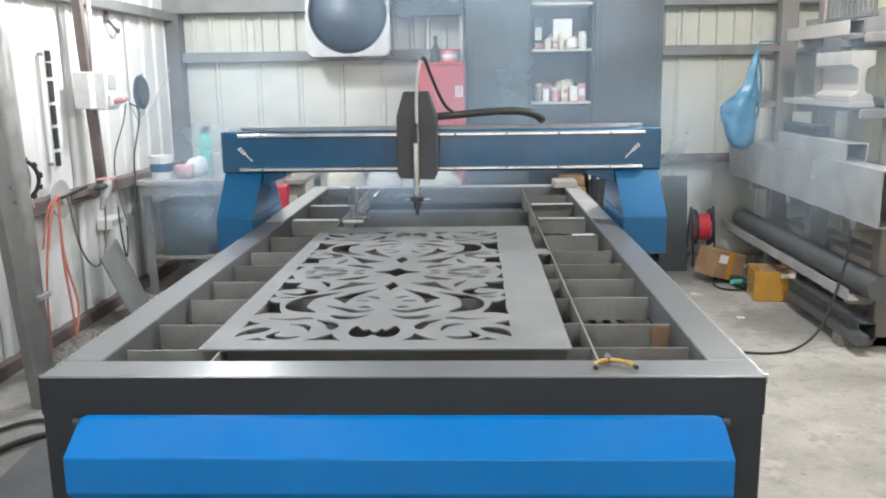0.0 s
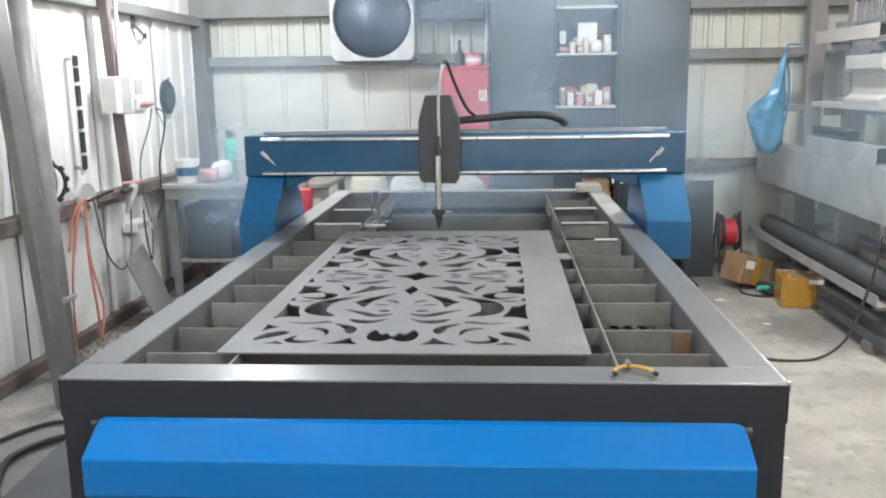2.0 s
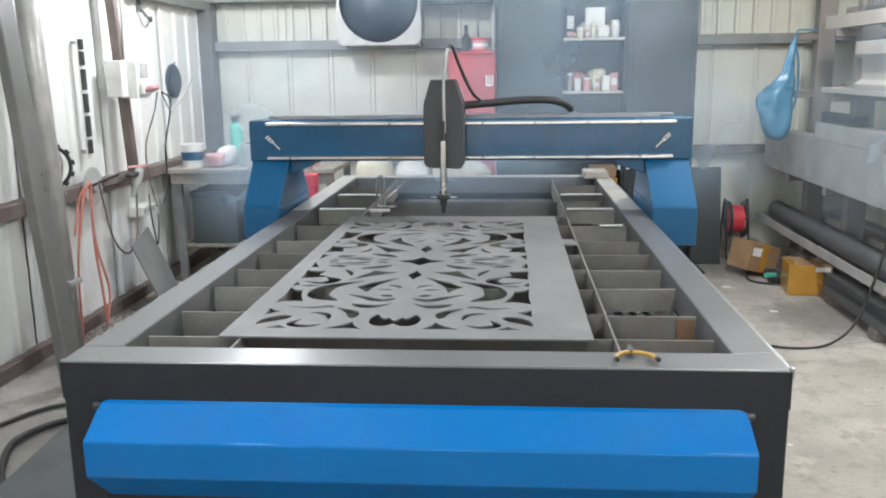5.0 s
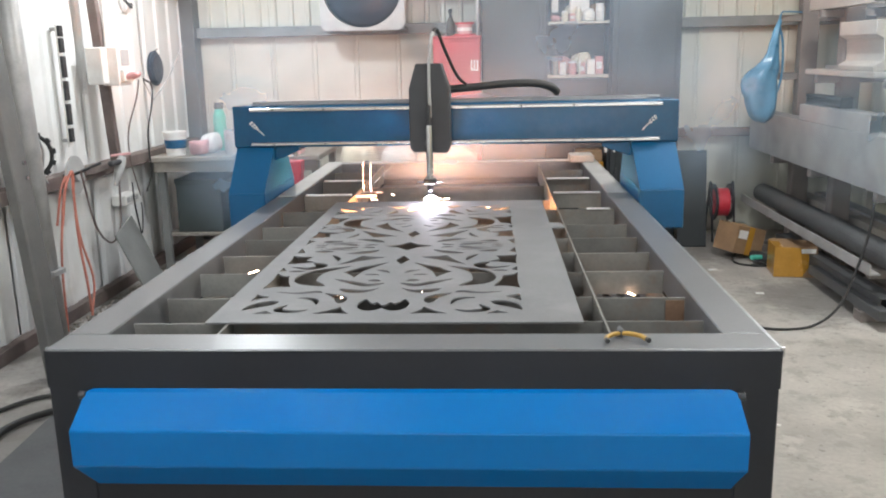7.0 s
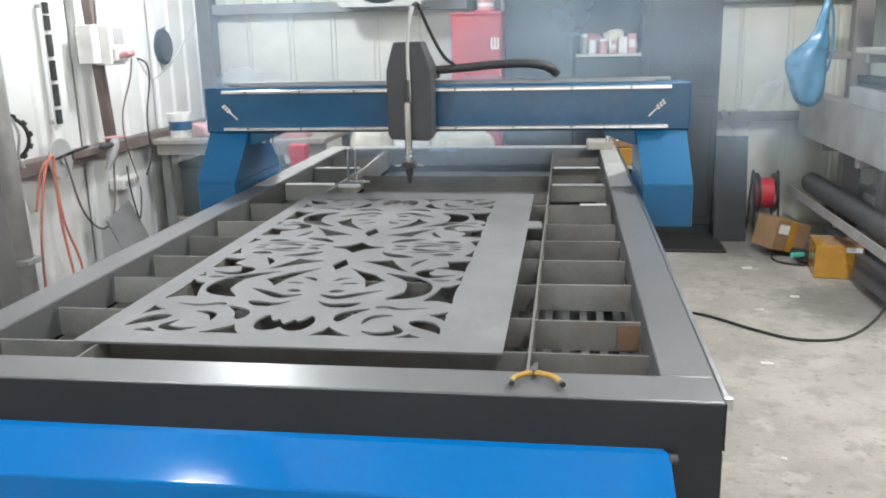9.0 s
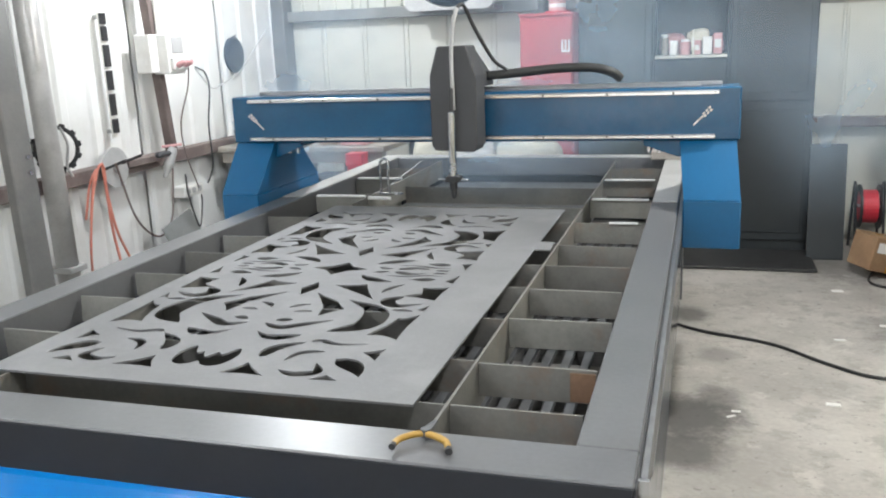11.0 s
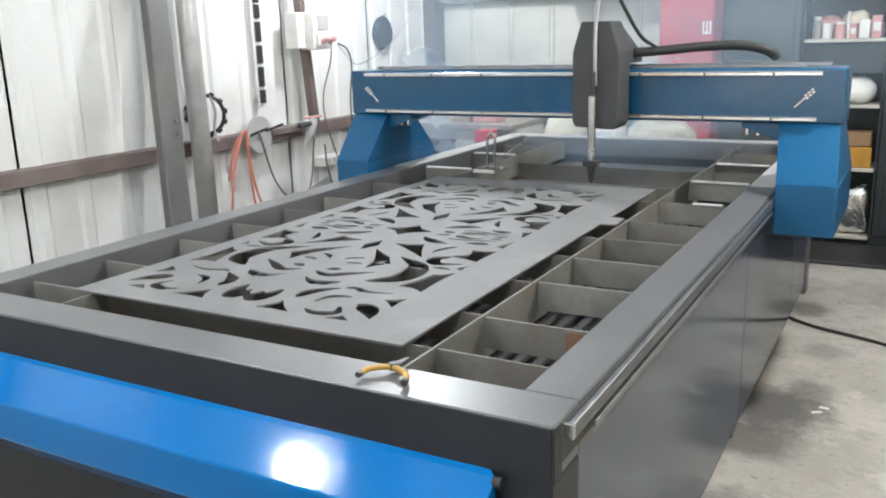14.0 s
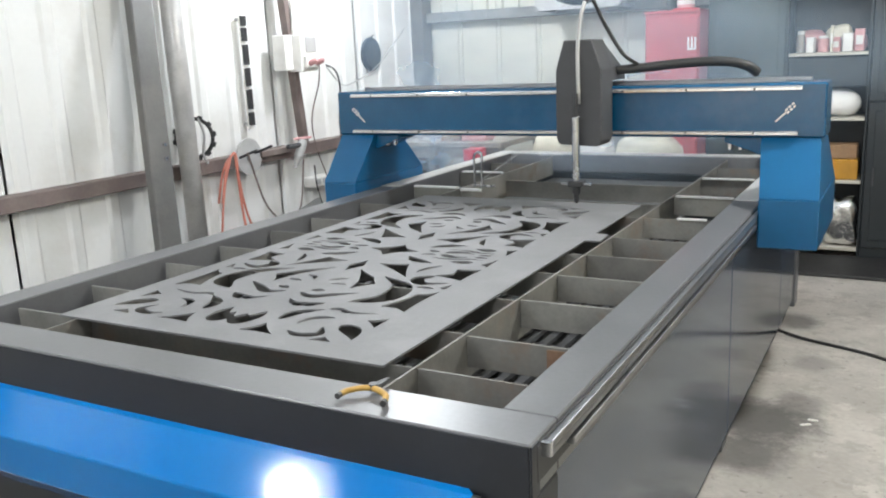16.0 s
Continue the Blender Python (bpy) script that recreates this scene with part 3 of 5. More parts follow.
for y in (0.9, 1.8, 2.7):
    part("cross_bar", box(-0.764, 0.764, y - 0.02, y + 0.02, 0.585, 0.624), M_SLAT, table)


# ---- the patterned sheet ----
SX, PYC = -0.10, 1.165        # the pattern's axis and its middle row


def blade(a, b, bow, w, skew=0.5, n=9):
    """A curved leaf-shaped opening from a to b; bow: side step of its middle; w: greatest half width; skew: where that lies."""
    a, b = Vector(a), Vector(b)
    d = b - a
    side = Vector((-d.y, d.x)).normalized()
    c = (a + b) / 2 + side * bow * 2
    up, down = [], []
    for i in range(1, n):
        t = i / n
        p = (1 - t) ** 2 * a + 2 * t * (1 - t) * c + t * t * b
        tan = (2 * (1 - t) * (c - a) + 2 * t * (b - c)).normalized()
        s = Vector((-tan.y, tan.x))
        k = t ** (math.log(0.5) / math.log(skew))
        h = w * math.sin(math.pi * k) ** 0.9
        up.append(p + s * h)
        down.append(p - s * h)
    return [a] + up + [b] + down[::-1]


def horn(*corners, dent=0.12, n=4):
    """A three- or four-cornered opening with hollow sides."""
    cs = [Vector(c) for c in corners]
    pts, mid = [], sum(cs, Vector((0, 0))) / len(cs)
    for p, q in zip(cs, cs[1:] + cs[:1]):
        for i in range(n):
            t = i / n
            pts.append(p.lerp(q, t).lerp(mid, dent * 4 * t * (1 - t)))
    return pts


def crook(a, b, c, d, w, skew=0.5):
    """A hooked opening along a bent line of four points; skew: how far along it is thickest."""
    path = [Vector(p[:2]) for p in smooth_path([(*a, 0), (*b, 0), (*c, 0), (*d, 0)], 6)]
    up, down = [], []
    for i in range(1, len(path) - 1):
        tan = (path[i + 1] - path[i - 1]).normalized()
        s = Vector((-tan.y, tan.x))
        k = (i / (len(path) - 1)) ** (math.log(0.5) / math.log(skew))
        h = w * math.sin(math.pi * k) ** 0.8
        up.append(path[i] + s * h)
        down.append(path[i] - s * h)
    return [path[0]] + up + [path[-1]] + down[::-1]


# one quarter of the pattern, group by group: x from the axis, y from the table's front
CORNER = [
    horn((0.084, 0.312), (0.188, 0.312), (0.118, 0.380), dent=0.16),
    crook((0.202, 0.352), (0.246, 0.334), (0.292, 0.354), (0.272, 0.402), 0.0145, 0.52),
    crook((0.192, 0.400), (0.203, 0.446), (0.230, 0.466), (0.262, 0.470), 0.011),
    blade((0.304, 0.432), (0.392, 0.344), 0.014, 0.026, 0.36),
    horn((0.290, 0.312), (0.322, 0.342), (0.356, 0.316), dent=0.05),
    horn((0.346, 0.482), (0.392, 0.512), (0.393, 0.438)),
    crook((0.128, 0.414), (0.132, 0.464), (0.156, 0.496), (0.192, 0.522), 0.019, 0.36),
    crook((0.198, 0.527), (0.222, 0.538), (0.272, 0.522), (0.344, 0.537), 0.010, 0.4),
    horn((0.310, 0.594), (0.344, 0.728), (0.392, 0.764), (0.394, 0.574), dent=0.15),
]
HEART = [
    crook((0.158, 0.858), (0.262, 0.782), (0.280, 0.668), (0.204, 0.600), 0.037, 0.56),
    horn((0.058, 0.988), (0.150, 1.012), (0.222, 0.870), dent=0.11),
    horn((0.042, 0.908), (0.132, 0.842), (0.178, 0.776), (0.132, 0.708), (0.112, 0.790), dent=0.05),
    blade((0.024, 0.760), (0.076, 0.800), 0.010, 0.009),
    blade((0.050, 0.734), (0.106, 0.742), 0.005, 0.008),
    blade((0.038, 0.658), (0.084, 0.670), 0.004, 0.013),
    crook((0.022, 0.636), (0.076, 0.612), (0.130, 0.646), (0.190, 0.686), 0.016, 0.45),
    crook((0.032, 0.578), (0.072, 0.545), (0.115, 0.545), (0.156, 0.570), 0.019, 0.62),
]
CURLS = [
    crook((0.300, 0.908), (0.266, 0.868), (0.302, 0.826), (0.372, 0.852), 0.021, 0.38),
    horn((0.290, 0.914), (0.336, 0.944), (0.322, 1.000), (0.396, 1.014), (0.391, 0.886), dent=0.07),
    horn((0.370, 0.800), (0.393, 0.786), (0.391, 0.842)),
    blade((0.302, 0.789), (0.364, 0.786), 0.003, 0.010),
    blade((0.222, 0.928), (0.262, 1.024), 0.010, 0.010),
]
BAND = [
    horn((0.364, 1.066), (0.395, 1.050), (0.392, 1.140)),
    blade((0.252, 1.072), (0.336, 1.082), 0.004, 0.018, 0.6),
    crook((0.172, 1.108), (0.230, 1.104), (0.290, 1.120), (0.350, 1.122), 0.007),
    crook((0.184, 1.150), (0.214, 1.140), (0.244, 1.132), (0.290, 1.146), 0.014, 0.4),
    blade((0.096, 1.104), (0.214, 1.044), -0.014, 0.019),
    blade((0.118, 1.132), (0.170, 1.146), 0.006, 0.010),
    blade((0.302, 1.150), (0.352, 1.146), 0.002, 0.008),
]
QUARTER = CORNER + HEART + CURLS + BAND
MIDDLE = [                                 # openings on the axis, drawn whole
    [(0.0, 0.392), (0.018, 0.424), (0.034, 0.414), (0.056, 0.456), (0.074, 0.414), (0.066, 0.362), (0.040, 0.340), (0.014, 0.348), (0.0, 0.366),
     (-0.014, 0.348), (-0.040, 0.340), (-0.066, 0.362), (-0.074, 0.414), (-0.056, 0.456), (-0.034, 0.414), (-0.018, 0.424)],
    [(0.0, 0.882), (0.026, 0.946), (0.0, 1.010), (-0.026, 0.946)],
]


def rounded(pts, n=3):
    """Rounds a closed outline off."""
    p = [Vector((*q, 0)) for q in pts]
    out = []
    for i in range(len(p)):
        a, b, c, d = p[i - 1], p[i], p[(i + 1) % len(p)], p[(i + 2) % len(p)]
        for k in range(n):
            t = k / n
            out.append((0.5 * (2 * b + (c - a) * t + (2 * a - 5 * b + 4 * c - d) * t * t + (3 * b - a - 3 * c + d) * t ** 3))[:2])
    return out


MIDDLE[0] = rounded(MIDDLE[0])
STAR = [(0.0, 1.092), (0.034, 1.138), (0.092, 1.165), (0.034, 1.192), (0.0, 1.238), (-0.034, 1.192), (-0.092, 1.165), (-0.034, 1.138)]


def panel_sheet():
    cu = bpy.data.curves.new("sheet", "CURVE")
    cu.dimensions, cu.fill_mode, cu.extrude = "2D", "BOTH", 0.0025

    def loop(pts):
        sp = cu.splines.new("POLY")
        sp.points.add(len(pts) - 1)
        for q, p in zip(sp.points, pts):
            q.co = (p[0], p[1], 0, 1)
        sp.use_cyclic_u = True

    # outer edge, with a small tab on the long side
    loop([(-0.560, 0.234), (0.448, 0.234), (0.448, 1.480), (0.500, 1.486), (0.492, 1.590), (0.446, 1.596), (0.446, 2.155), (-0.545, 2.155)])
    for pts in QUARTER:
        for sx in (-1, 1):
            for far in (0, 1):
                loop([(SX + sx * p[0], 2 * PYC - p[1] if far else p[1]) for p in pts])
    for pts in MIDDLE:
        for far in (0, 1):
            loop([(SX + p[0], 2 * PYC - p[1] if far else p[1]) for p in pts])
    loop([(SX + p[0], p[1]) for p in STAR])
    ob = bpy.data.objects.new("tmp", cu)
    me = bpy.data.meshes.new_from_object(ob)
    bpy.data.objects.remove(ob)
    bpy.data.curves.remove(cu)
    me.name = "patterned_sheet"
    me.materials.clear()
    me.materials.append(M_SHEET)
    return tagged(new("patterned_sheet", me), "grey steel sheet with a cut-out scrollwork pattern lying on the slats", "metal sheet")


sheet = panel_sheet()
sheet.location = (0, 0, 0.7905)


# ---- the gantry ----
GX0, GX1, GY = -1.055, 1.098, 2.24
gantry = thing("gantry", "deep blue steel gantry beam with bright rails across the cutting table", "machine")
part("beam", box(GX0, GX1, GY, GY + 0.20, 1.055, 1.256, 0.006), M_BLUE_DEEP, gantry)
part("front_rail", prism([(GY - 0.022, 1.231), (GY - 0.022, 1.241), (GY - 0.016, 1.246), (GY, 1.246), (GY, 1.231)], "x", -0.965, 1.016, 0.001), M_LINEAR, gantry, "bright steel linear rail")
part("front_rail", prism([(GY - 0.022, 1.066), (GY - 0.022, 1.076), (GY - 0.016, 1.081), (GY, 1.081), (GY, 1.066)], "x", -0.965, 1.006, 0.001), M_LINEAR, gantry, "bright steel linear rail")
part("top_rail", box(-0.99, 1.03, GY + 0.14, GY + 0.17, 1.256, 1.270, 0.002), M_RAIL, gantry, "bright steel strip")
part("top_edge", box(-0.90, 0.95, GY + 0.05, GY + 0.075, 1.256, 1.264, 0.002), M_RAIL, gantry, "bright steel strip")
for x in (-0.85, -0.6, -0.35, 0.1, 0.35, 0.6, 0.85):
    for z in (1.237, 1.073):
        part("rail_screw", rod((x, GY - 0.024, z), (x, GY - 0.021, z), 0.005, 6), M_BLACK_MATT, gantry)
for s, gx in ((-1, GX0), (1, GX1)):
    lx0, lx1 = (0.897, 1.105) if s > 0 else (0.880, 1.058)
    # lower carriage, outside the table
    part("leg_foot", prism([(2.09, 0.664), (2.09, 0.848), (2.72, 0.848), (2.72, 0.664)], "x", s * lx0, s * lx1, 0.005), M_BLUE_LEG, gantry, "blue carriage box")
    # leg tapering up to the beam
    bm = bmesh.new()
    base = [bm.verts.new((s * x, y, 0.849)) for x, y in ((lx0 + 0.002, 2.092), (lx1 - 0.002, 2.092), (lx1 - 0.002, 2.715), (lx0 + 0.002, 2.715))]
    top = [bm.verts.new((s * x, y, 1.054)) for x, y in ((lx0 - 0.02, GY + 0.004), (abs(gx) - 0.012, GY + 0.004), (abs(gx) - 0.012, GY + 0.23), (lx0 - 0.02, GY + 0.23))]
    bm.faces.new(base)
    bm.faces.new(top)
    for i in range(4):
        bm.faces.new((base[i], base[(i + 1) % 4], top[(i + 1) % 4], top[i]))
    bmesh.ops.recalc_face_normals(bm, faces=bm.faces)
    part("leg", bm, M_BLUE_LEG, gantry)
    part("bracket", prism([(s * 0.74, 1.054), (s * 0.74, 1.035), (s * (lx0 - 0.03), 0.99), (s * (lx0 - 0.012), 0.99), (s * (lx0 - 0.022), 1.054)], "y", GY + 0.02, GY + 0.19, 0.002), M_BLUE_DEEP, gantry)
    for x in (0.76, 0.80):
        part("bolt", rod((s * x, GY + 0.03, 1.032), (s * x, GY + 0.03, 1.005), 0.009, 6), M_STEEL, gantry)
    # slanted silver mark near each end of the beam
    bm = box(-0.045, 0.005, -0.003, 0, -0.0025, 0.0025)
    for k in range(3):
        box(0.004 + k * 0.015, 0.014 + k * 0.015, -0.003, 0, -0.009, -0.001, bm=bm)
        box(0.007 + k * 0.015, 0.017 + k * 0.015, -0.003, 0, 0.002, 0.009, bm=bm)
    turned(bm, Matrix.Translation((0.958 if s > 0 else -0.935, GY - 0.001, 1.146)) @ pose(0, 0, 0, 0, -45 if s > 0 else 225, 0))
    part("silver_mark", bm, M_WHITEPL, gantry, "small slanted silver sticker")
    part("motor", box(*sorted((s * 0.93, s * 1.05)), 2.73, 2.85, 0.69, 0.80, 0.006), M_BLACK, gantry)

# cutting head on the gantry; the torch on it rises and falls
bm = prism([(-0.172, 1.06), (-0.158, 1.040), (0.000, 1.032), (0.016, 1.055), (0.016, 1.330), (-0.022, 1.444), (-0.138, 1.444), (-0.172, 1.330)], "y", 2.075, GY - 0.026, 0.004)
head = part("cutting_head", bm, M_BLACK_MATT, gantry, "matt black cutting head housing")
bm = bmesh.new()
a = [bm.verts.new((x, GY - 0.026, z)) for x, z in ((-0.13, 1.26), (0.01, 1.28), (0.01, 1.335), (-0.025, 1.436), (-0.13, 1.436))]
b = [bm.verts.new((x, GY + 0.16, z)) for x, z in ((-0.13, 1.28), (0.01, 1.28), (0.01, 1.31), (-0.01, 1.34), (-0.13, 1.34))]
bm.faces.new(a)
bm.faces.new(b)
for i in range(5):
    bm.faces.new((a[i], a[(i + 1) % 5], b[(i + 1) % 5], b[i]))
part("rear_housing", bm, M_BLACK_MATT, head)
part("slide_plate", box(-0.15, 0.0, GY - 0.0255, GY - 0.0225, 1.05, 1.25), M_BLACK, head)
part("drag_cable", hose([(0.0, GY + 0.06, 1.318), (0.12, GY + 0.10, 1.325), (0.28, GY + 0.12, 1.337), (0.42, GY + 0.13, 1.337), (0.50, GY + 0.14, 1.318), (0.535, GY + 0.17, 1.29)], 0.019, 10), M_RUBBER, head, "thick black drag cable", True)
part("torch_hose", hose([(-0.074, 2.066, 1.20), (-0.076, 2.064, 1.40), (-0.068, 2.073, 1.52), (-0.056, 2.095, 1.585)], 0.0075, 8), M_GREYPL, head, "grey torch hose", True)
part("return_hose", hose([(-0.056, 2.095, 1.585), (-0.045, 2.115, 1.598), (-0.034, 2.135, 1.585), (-0.005, 2.18, 1.50), (0.045, 2.25, 1.385), (0.085, 2.32, 1.340)], 0.0075, 8), M_RUBBER, head, "black hose looped behind the housing", True)
TX, TY = -0.079, 2.045
torch = [part("torch_tube", lathe([(0, 0.955), (0.0155, 0.955), (0.0155, 1.205), (0.011, 1.21), (0, 1.21)], 18, Matrix.Translation((TX, TY, 0))), M_STEEL, head, "silver torch tube")]
torch.append(part("sleeve", rod((TX, TY, 1.205), (TX, TY + 0.004, 1.30), 0.010, 12), M_BLACK, head))
torch.append(part("clamp", box(TX - 0.030, TX + 0.030, TY - 0.022, TY + 0.03, 0.935, 0.958, 0.003), M_BLACK, head))
torch.append(part("spring_arm", box(TX - 0.062, TX - 0.031, TY - 0.01, TY + 0.012, 0.941, 0.949, 0.002), M_STEEL, head))
torch.append(part("spring_arm", box(TX + 0.031, TX + 0.062, TY - 0.01, TY + 0.012, 0.941, 0.949, 0.002), M_STEEL, head))
torch.append(part("nozzle", lathe([(0, 0.934), (0.016, 0.934), (0.016, 0.908), (0.011, 0.90), (0.011, 0.882), (0.005, 0.868), (0, 0.868)], 14, Matrix.Translation((TX, TY, 0))), M_BLACK, head))


# ---- along the north wall ----
def cabinet_door(parent, x0, x1, y, z0, z1, material, handle_x):
    """A steel door with a raised field and a handle, on the front plane y."""
    door = part("door", box(x0, x1, y - 0.018, y, z0, z1, 0.003), material, parent)
    part("raised_field", box(x0 + 0.04, x1 - 0.04, y - 0.024, y - 0.018, z0 + 0.05, z1 - 0.05, 0.003), material, door)
    part("handle", box(handle_x - 0.008, handle_x + 0.008, y - 0.04, y - 0.018, (z0 + z1) / 2 - 0.06, (z0 + z1) / 2 + 0.06, 0.003), M_BLACK_MATT, door)


CF = 4.83
cab = thing("tall_cabinet", "tall grey-green steel cabinet with a closed door", "cabinet")
part("body", box(0.135, 0.625, CF, 5.13, 0.0, 2.25, 0.003), M_CAB, cab)
cabinet_door(cab, 0.142, 0.618, CF - 0.001, 0.08, 1.14, M_CAB, 0.58)
cabinet_door(cab, 0.142, 0.618, CF - 0.001, 1.15, 2.24, M_CAB, 0.58)

cab = thing("tall_cabinet", "tall dark slate steel cabinet with closed doors", "cabinet")
part("body", box(1.118, 1.645, CF, 5.13, 0.0, 2.25, 0.003), M_CAB_DARK, cab)
cabinet_door(cab, 1.124, 1.640, CF - 0.001, 0.08, 1.00, M_CAB_DARK, 1.17)
cabinet_door(cab, 1.124, 1.640, CF - 0.001, 1.01, 2.24, M_CAB_DARK, 1.17)

# thin slab that makes the floor band before the cabinets darker
tagged(part("dark_floor_slab", box(0.14, 1.66, 4.28, CF - 0.03, 0.0, 0.02, 0.006), M_RUBBER), "thin black slab on the floor before the cabinets", "mat")
unit = thing("shelf_unit", "open dark shelf unit with pale boards, half full of small goods", "shelf")
part("back", box(0.632, 1.112, 5.11, 5.13, 0.0, 2.25), M_CAB_DARK, unit)
part("side", box(0.627, 0.640, CF, 5.11, 0.0, 2.25, 0.002), M_CAB_DARK, unit)
part("side", box(1.102, 1.116, CF, 5.11, 0.0, 2.25, 0.002), M_CAB_DARK, unit)
SHELVES = (0.06, 0.50, 0.90, 1.305, 1.705, 2.05)
for z in SHELVES:
    part("board", box(0.641, 1.101, CF - 0.012, 5.108, z - 0.012, z + 0.008, 0.002), M_SHELF, unit)
part("rear_drawer", box(0.641, 1.101, CF + 0.02, 5.10, 1.10, 1.285, 0.004), M_CAB_DARK, unit)


def packet(x, y, z, w, d, h, material, label, turn=0.0):
    bm = box(-w / 2, w / 2, -d / 2, d / 2, 0, h, min(w, d, h) * 0.08)
    p = thing("packet", label, "box", Matrix.Translation((x, y, z)) @ pose(0, 0, 0, 0, 0, turn), "goods on the shelves")
    part("carton", bm, material, p)
    part("label", box(-w * 0.36, w * 0.36, -d / 2 - 0.0015, -d / 2 + 0.0005, h * 0.3, h * 0.7), M_WHITEPL, p)


def jar(x, y, z, r, h, material, label):
    j = thing("jar", label, "jar", Matrix.Translation((x, y, z)), "goods on the shelves")
    part("pot", lathe([(0, 0), (r, 0), (r, h * 0.78), (r * 0.8, h * 0.84), (0, h * 0.84)], 16), material, j)
    part("lid", lathe([(0, h * 0.84), (r * 0.86, h * 0.84), (r * 0.86, h), (0, h)], 16), M_WHITEPL, j)


def sack(x0, x1, y0, y1, z0, z1, material, label, seed, amount=0.02, category="sack", name="sack"):
    bm = bmesh.new()
    bmesh.ops.create_uvsphere(bm, u_segments=20, v_segments=12, radius=1)
    for v in bm.verts:
        c = v.co
        v.co = Vector([math.copysign(abs(k) ** 0.6, k) for k in c])
        v.co = Vector(((x0 + x1) / 2 + v.co.x * (x1 - x0) / 2, (y0 + y1) / 2 + v.co.y * (y1 - y0) / 2, (z0 + z1) / 2 + v.co.z * (z1 - z0) / 2))
    crumple(bm, amount, 11, seed)
    low_z = min(v.co.z for v in bm.verts)
    turned(bm, Matrix.Translation((0, 0, z0 - low_z)))
    return tagged(part(name, bm, material, smooth=True), label, category)


rnd = random.Random(4)
for zi, row in ((4, 0.1), (3, 0.0)):
    z = SHELVES[zi] + 0.009
    x = 0.67
    while x < 1.06:
        w = rnd.uniform(0.035, 0.075)
        h = rnd.uniform(0.05, 0.15)
        kind = rnd.random()
        y = CF + rnd.uniform(0.06, 0.12)
        if kind < 0.3:
            packet(x + w / 2, y, z, w, 0.05, h, rnd.choice((M_WHITEPL, M_CARD, M_PINK, M_STOCK_PALE, M_GREYPL)), "small worn carton with a pale label on the shelf", rnd.uniform(-12, 12))
        elif kind < 0.62:
            sack(x, x + w * 1.5, y - 0.05, y + 0.05, z, z + h * 0.75, rnd.choice((M_PINK, M_CREAMBAG, M_CARD, M_WHITEPL)), "crumpled plastic bag of small parts on the shelf", zi + int(x * 100), 0.012, "bag", "parts_bag")
            x += w * 0.5
        else:
            jar(x + w / 2, y, z, w * 0.45, h, rnd.choice((M_WHITEPL, M_PINK, M_CREAMBAG, M_STOCK_PALE)), "small plastic jar with a white lid on the shelf")
        x += w + rnd.uniform(0.004, 0.02)
for x0, x1, zi, h, m in ((0.66, 0.84, 3, 0.13, M_PINK), (0.84, 0.99, 3, 0.15, M_CREAMBAG), (0.97, 1.09, 3, 0.10, M_PINK), (0.78, 0.96, 4, 0.14, M_CREAMBAG), (0.95, 1.09, 4, 0.12, M_CARD)):
    sack(x0, x1, CF + 0.14, CF + 0.26, SHELVES[zi] + 0.009, SHELVES[zi] + 0.009 + h, m, "crumpled plastic bag of small parts on the shelf", int(x0 * 50), 0.02, "bag", "parts_bag")
packet(0.885, CF + 0.05, SHELVES[3] + 0.009, 0.014, 0.04, 0.165, M_CREAMBAG, "upright narrow cream carton on the shelf")
packet(0.70, CF + 0.16, SHELVES[4] + 0.009, 0.07, 0.08, 0.24, M_BLACK, "tall black carton with a pale label on the shelf")
packet(0.89, CF + 0.17, SHELVES[4] + 0.009, 0.15, 0.06, 0.23, M_WHITEPL, "large white carton with a pale label on the shelf")


sack(0.72, 1.06, CF + 0.02, CF + 0.2, 0.909, 1.07, M_WHITEPL, "crumpled clear plastic bag of goods on the shelf", 3, 0.02)
tagged(part("parts_box", box(0.86, 1.08, CF + 0.01, CF + 0.2, 0.509, 0.64, 0.006), M_TAPE), "amber plastic parts box on the lower shelf", "box")
tagged(part("parts_box", box(0.87, 1.07, CF + 0.03, CF + 0.2, 0.641, 0.73, 0.006), M_CARD), "brown cardboard box stacked on an amber box", "box")
sack(0.86, 1.09, CF - 0.01, CF + 0.15, 0.069, 0.38, M_FOIL, "crumpled shiny foil packing on the bottom shelf", 8, 0.05, "packing", "foil_packing")

red = thing("red_cabinet", "red steel tool cabinet with a white mark on its door", "cabinet")
part("body", box(-0.225, 0.128, 4.60, 5.12, 0.0, 1.60, 0.004), M_RED, red)
part("top", box(-0.232, 0.132, 4.585, 5.12, 1.60, 1.62, 0.004), M_RED, red)
part("door", box(-0.215, 0.120, 4.585, 4.598, 0.05, 1.58, 0.004), M_RED, red)
for i in range(3):
    part("white_bar", box(0.055 + i * 0.022, 0.066 + i * 0.022, 4.581, 4.585, 1.375, 1.445), M_WHITEPL, red, "white painted mark")
part("white_bar", box(0.055, 0.110, 4.5805, 4.5845, 1.365, 1.377), M_WHITEPL, red, "white painted mark")
can = thing("wire_spool", "red and white wire spool standing on the red cabinet", "spool", Matrix.Translation((0.01, 4.72, 1.62)))
part("rim", lathe([(0, 0), (0.085, 0), (0.085, 0.012), (0, 0.012)], 24), M_REDPL, can)
part("winding", lathe([(0, 0.012), (0.055, 0.012), (0.055, 0.085), (0, 0.085)], 24), M_PINK, can)
part("rim", lathe([(0, 0.085), (0.07, 0.085), (0.07, 0.097), (0, 0.097)], 24), M_REDPL, can)
part("band", lathe([(0.0555, 0.035), (0.057, 0.04), (0.057, 0.055), (0.0555, 0.06)], 24), M_WHITEPL, can)
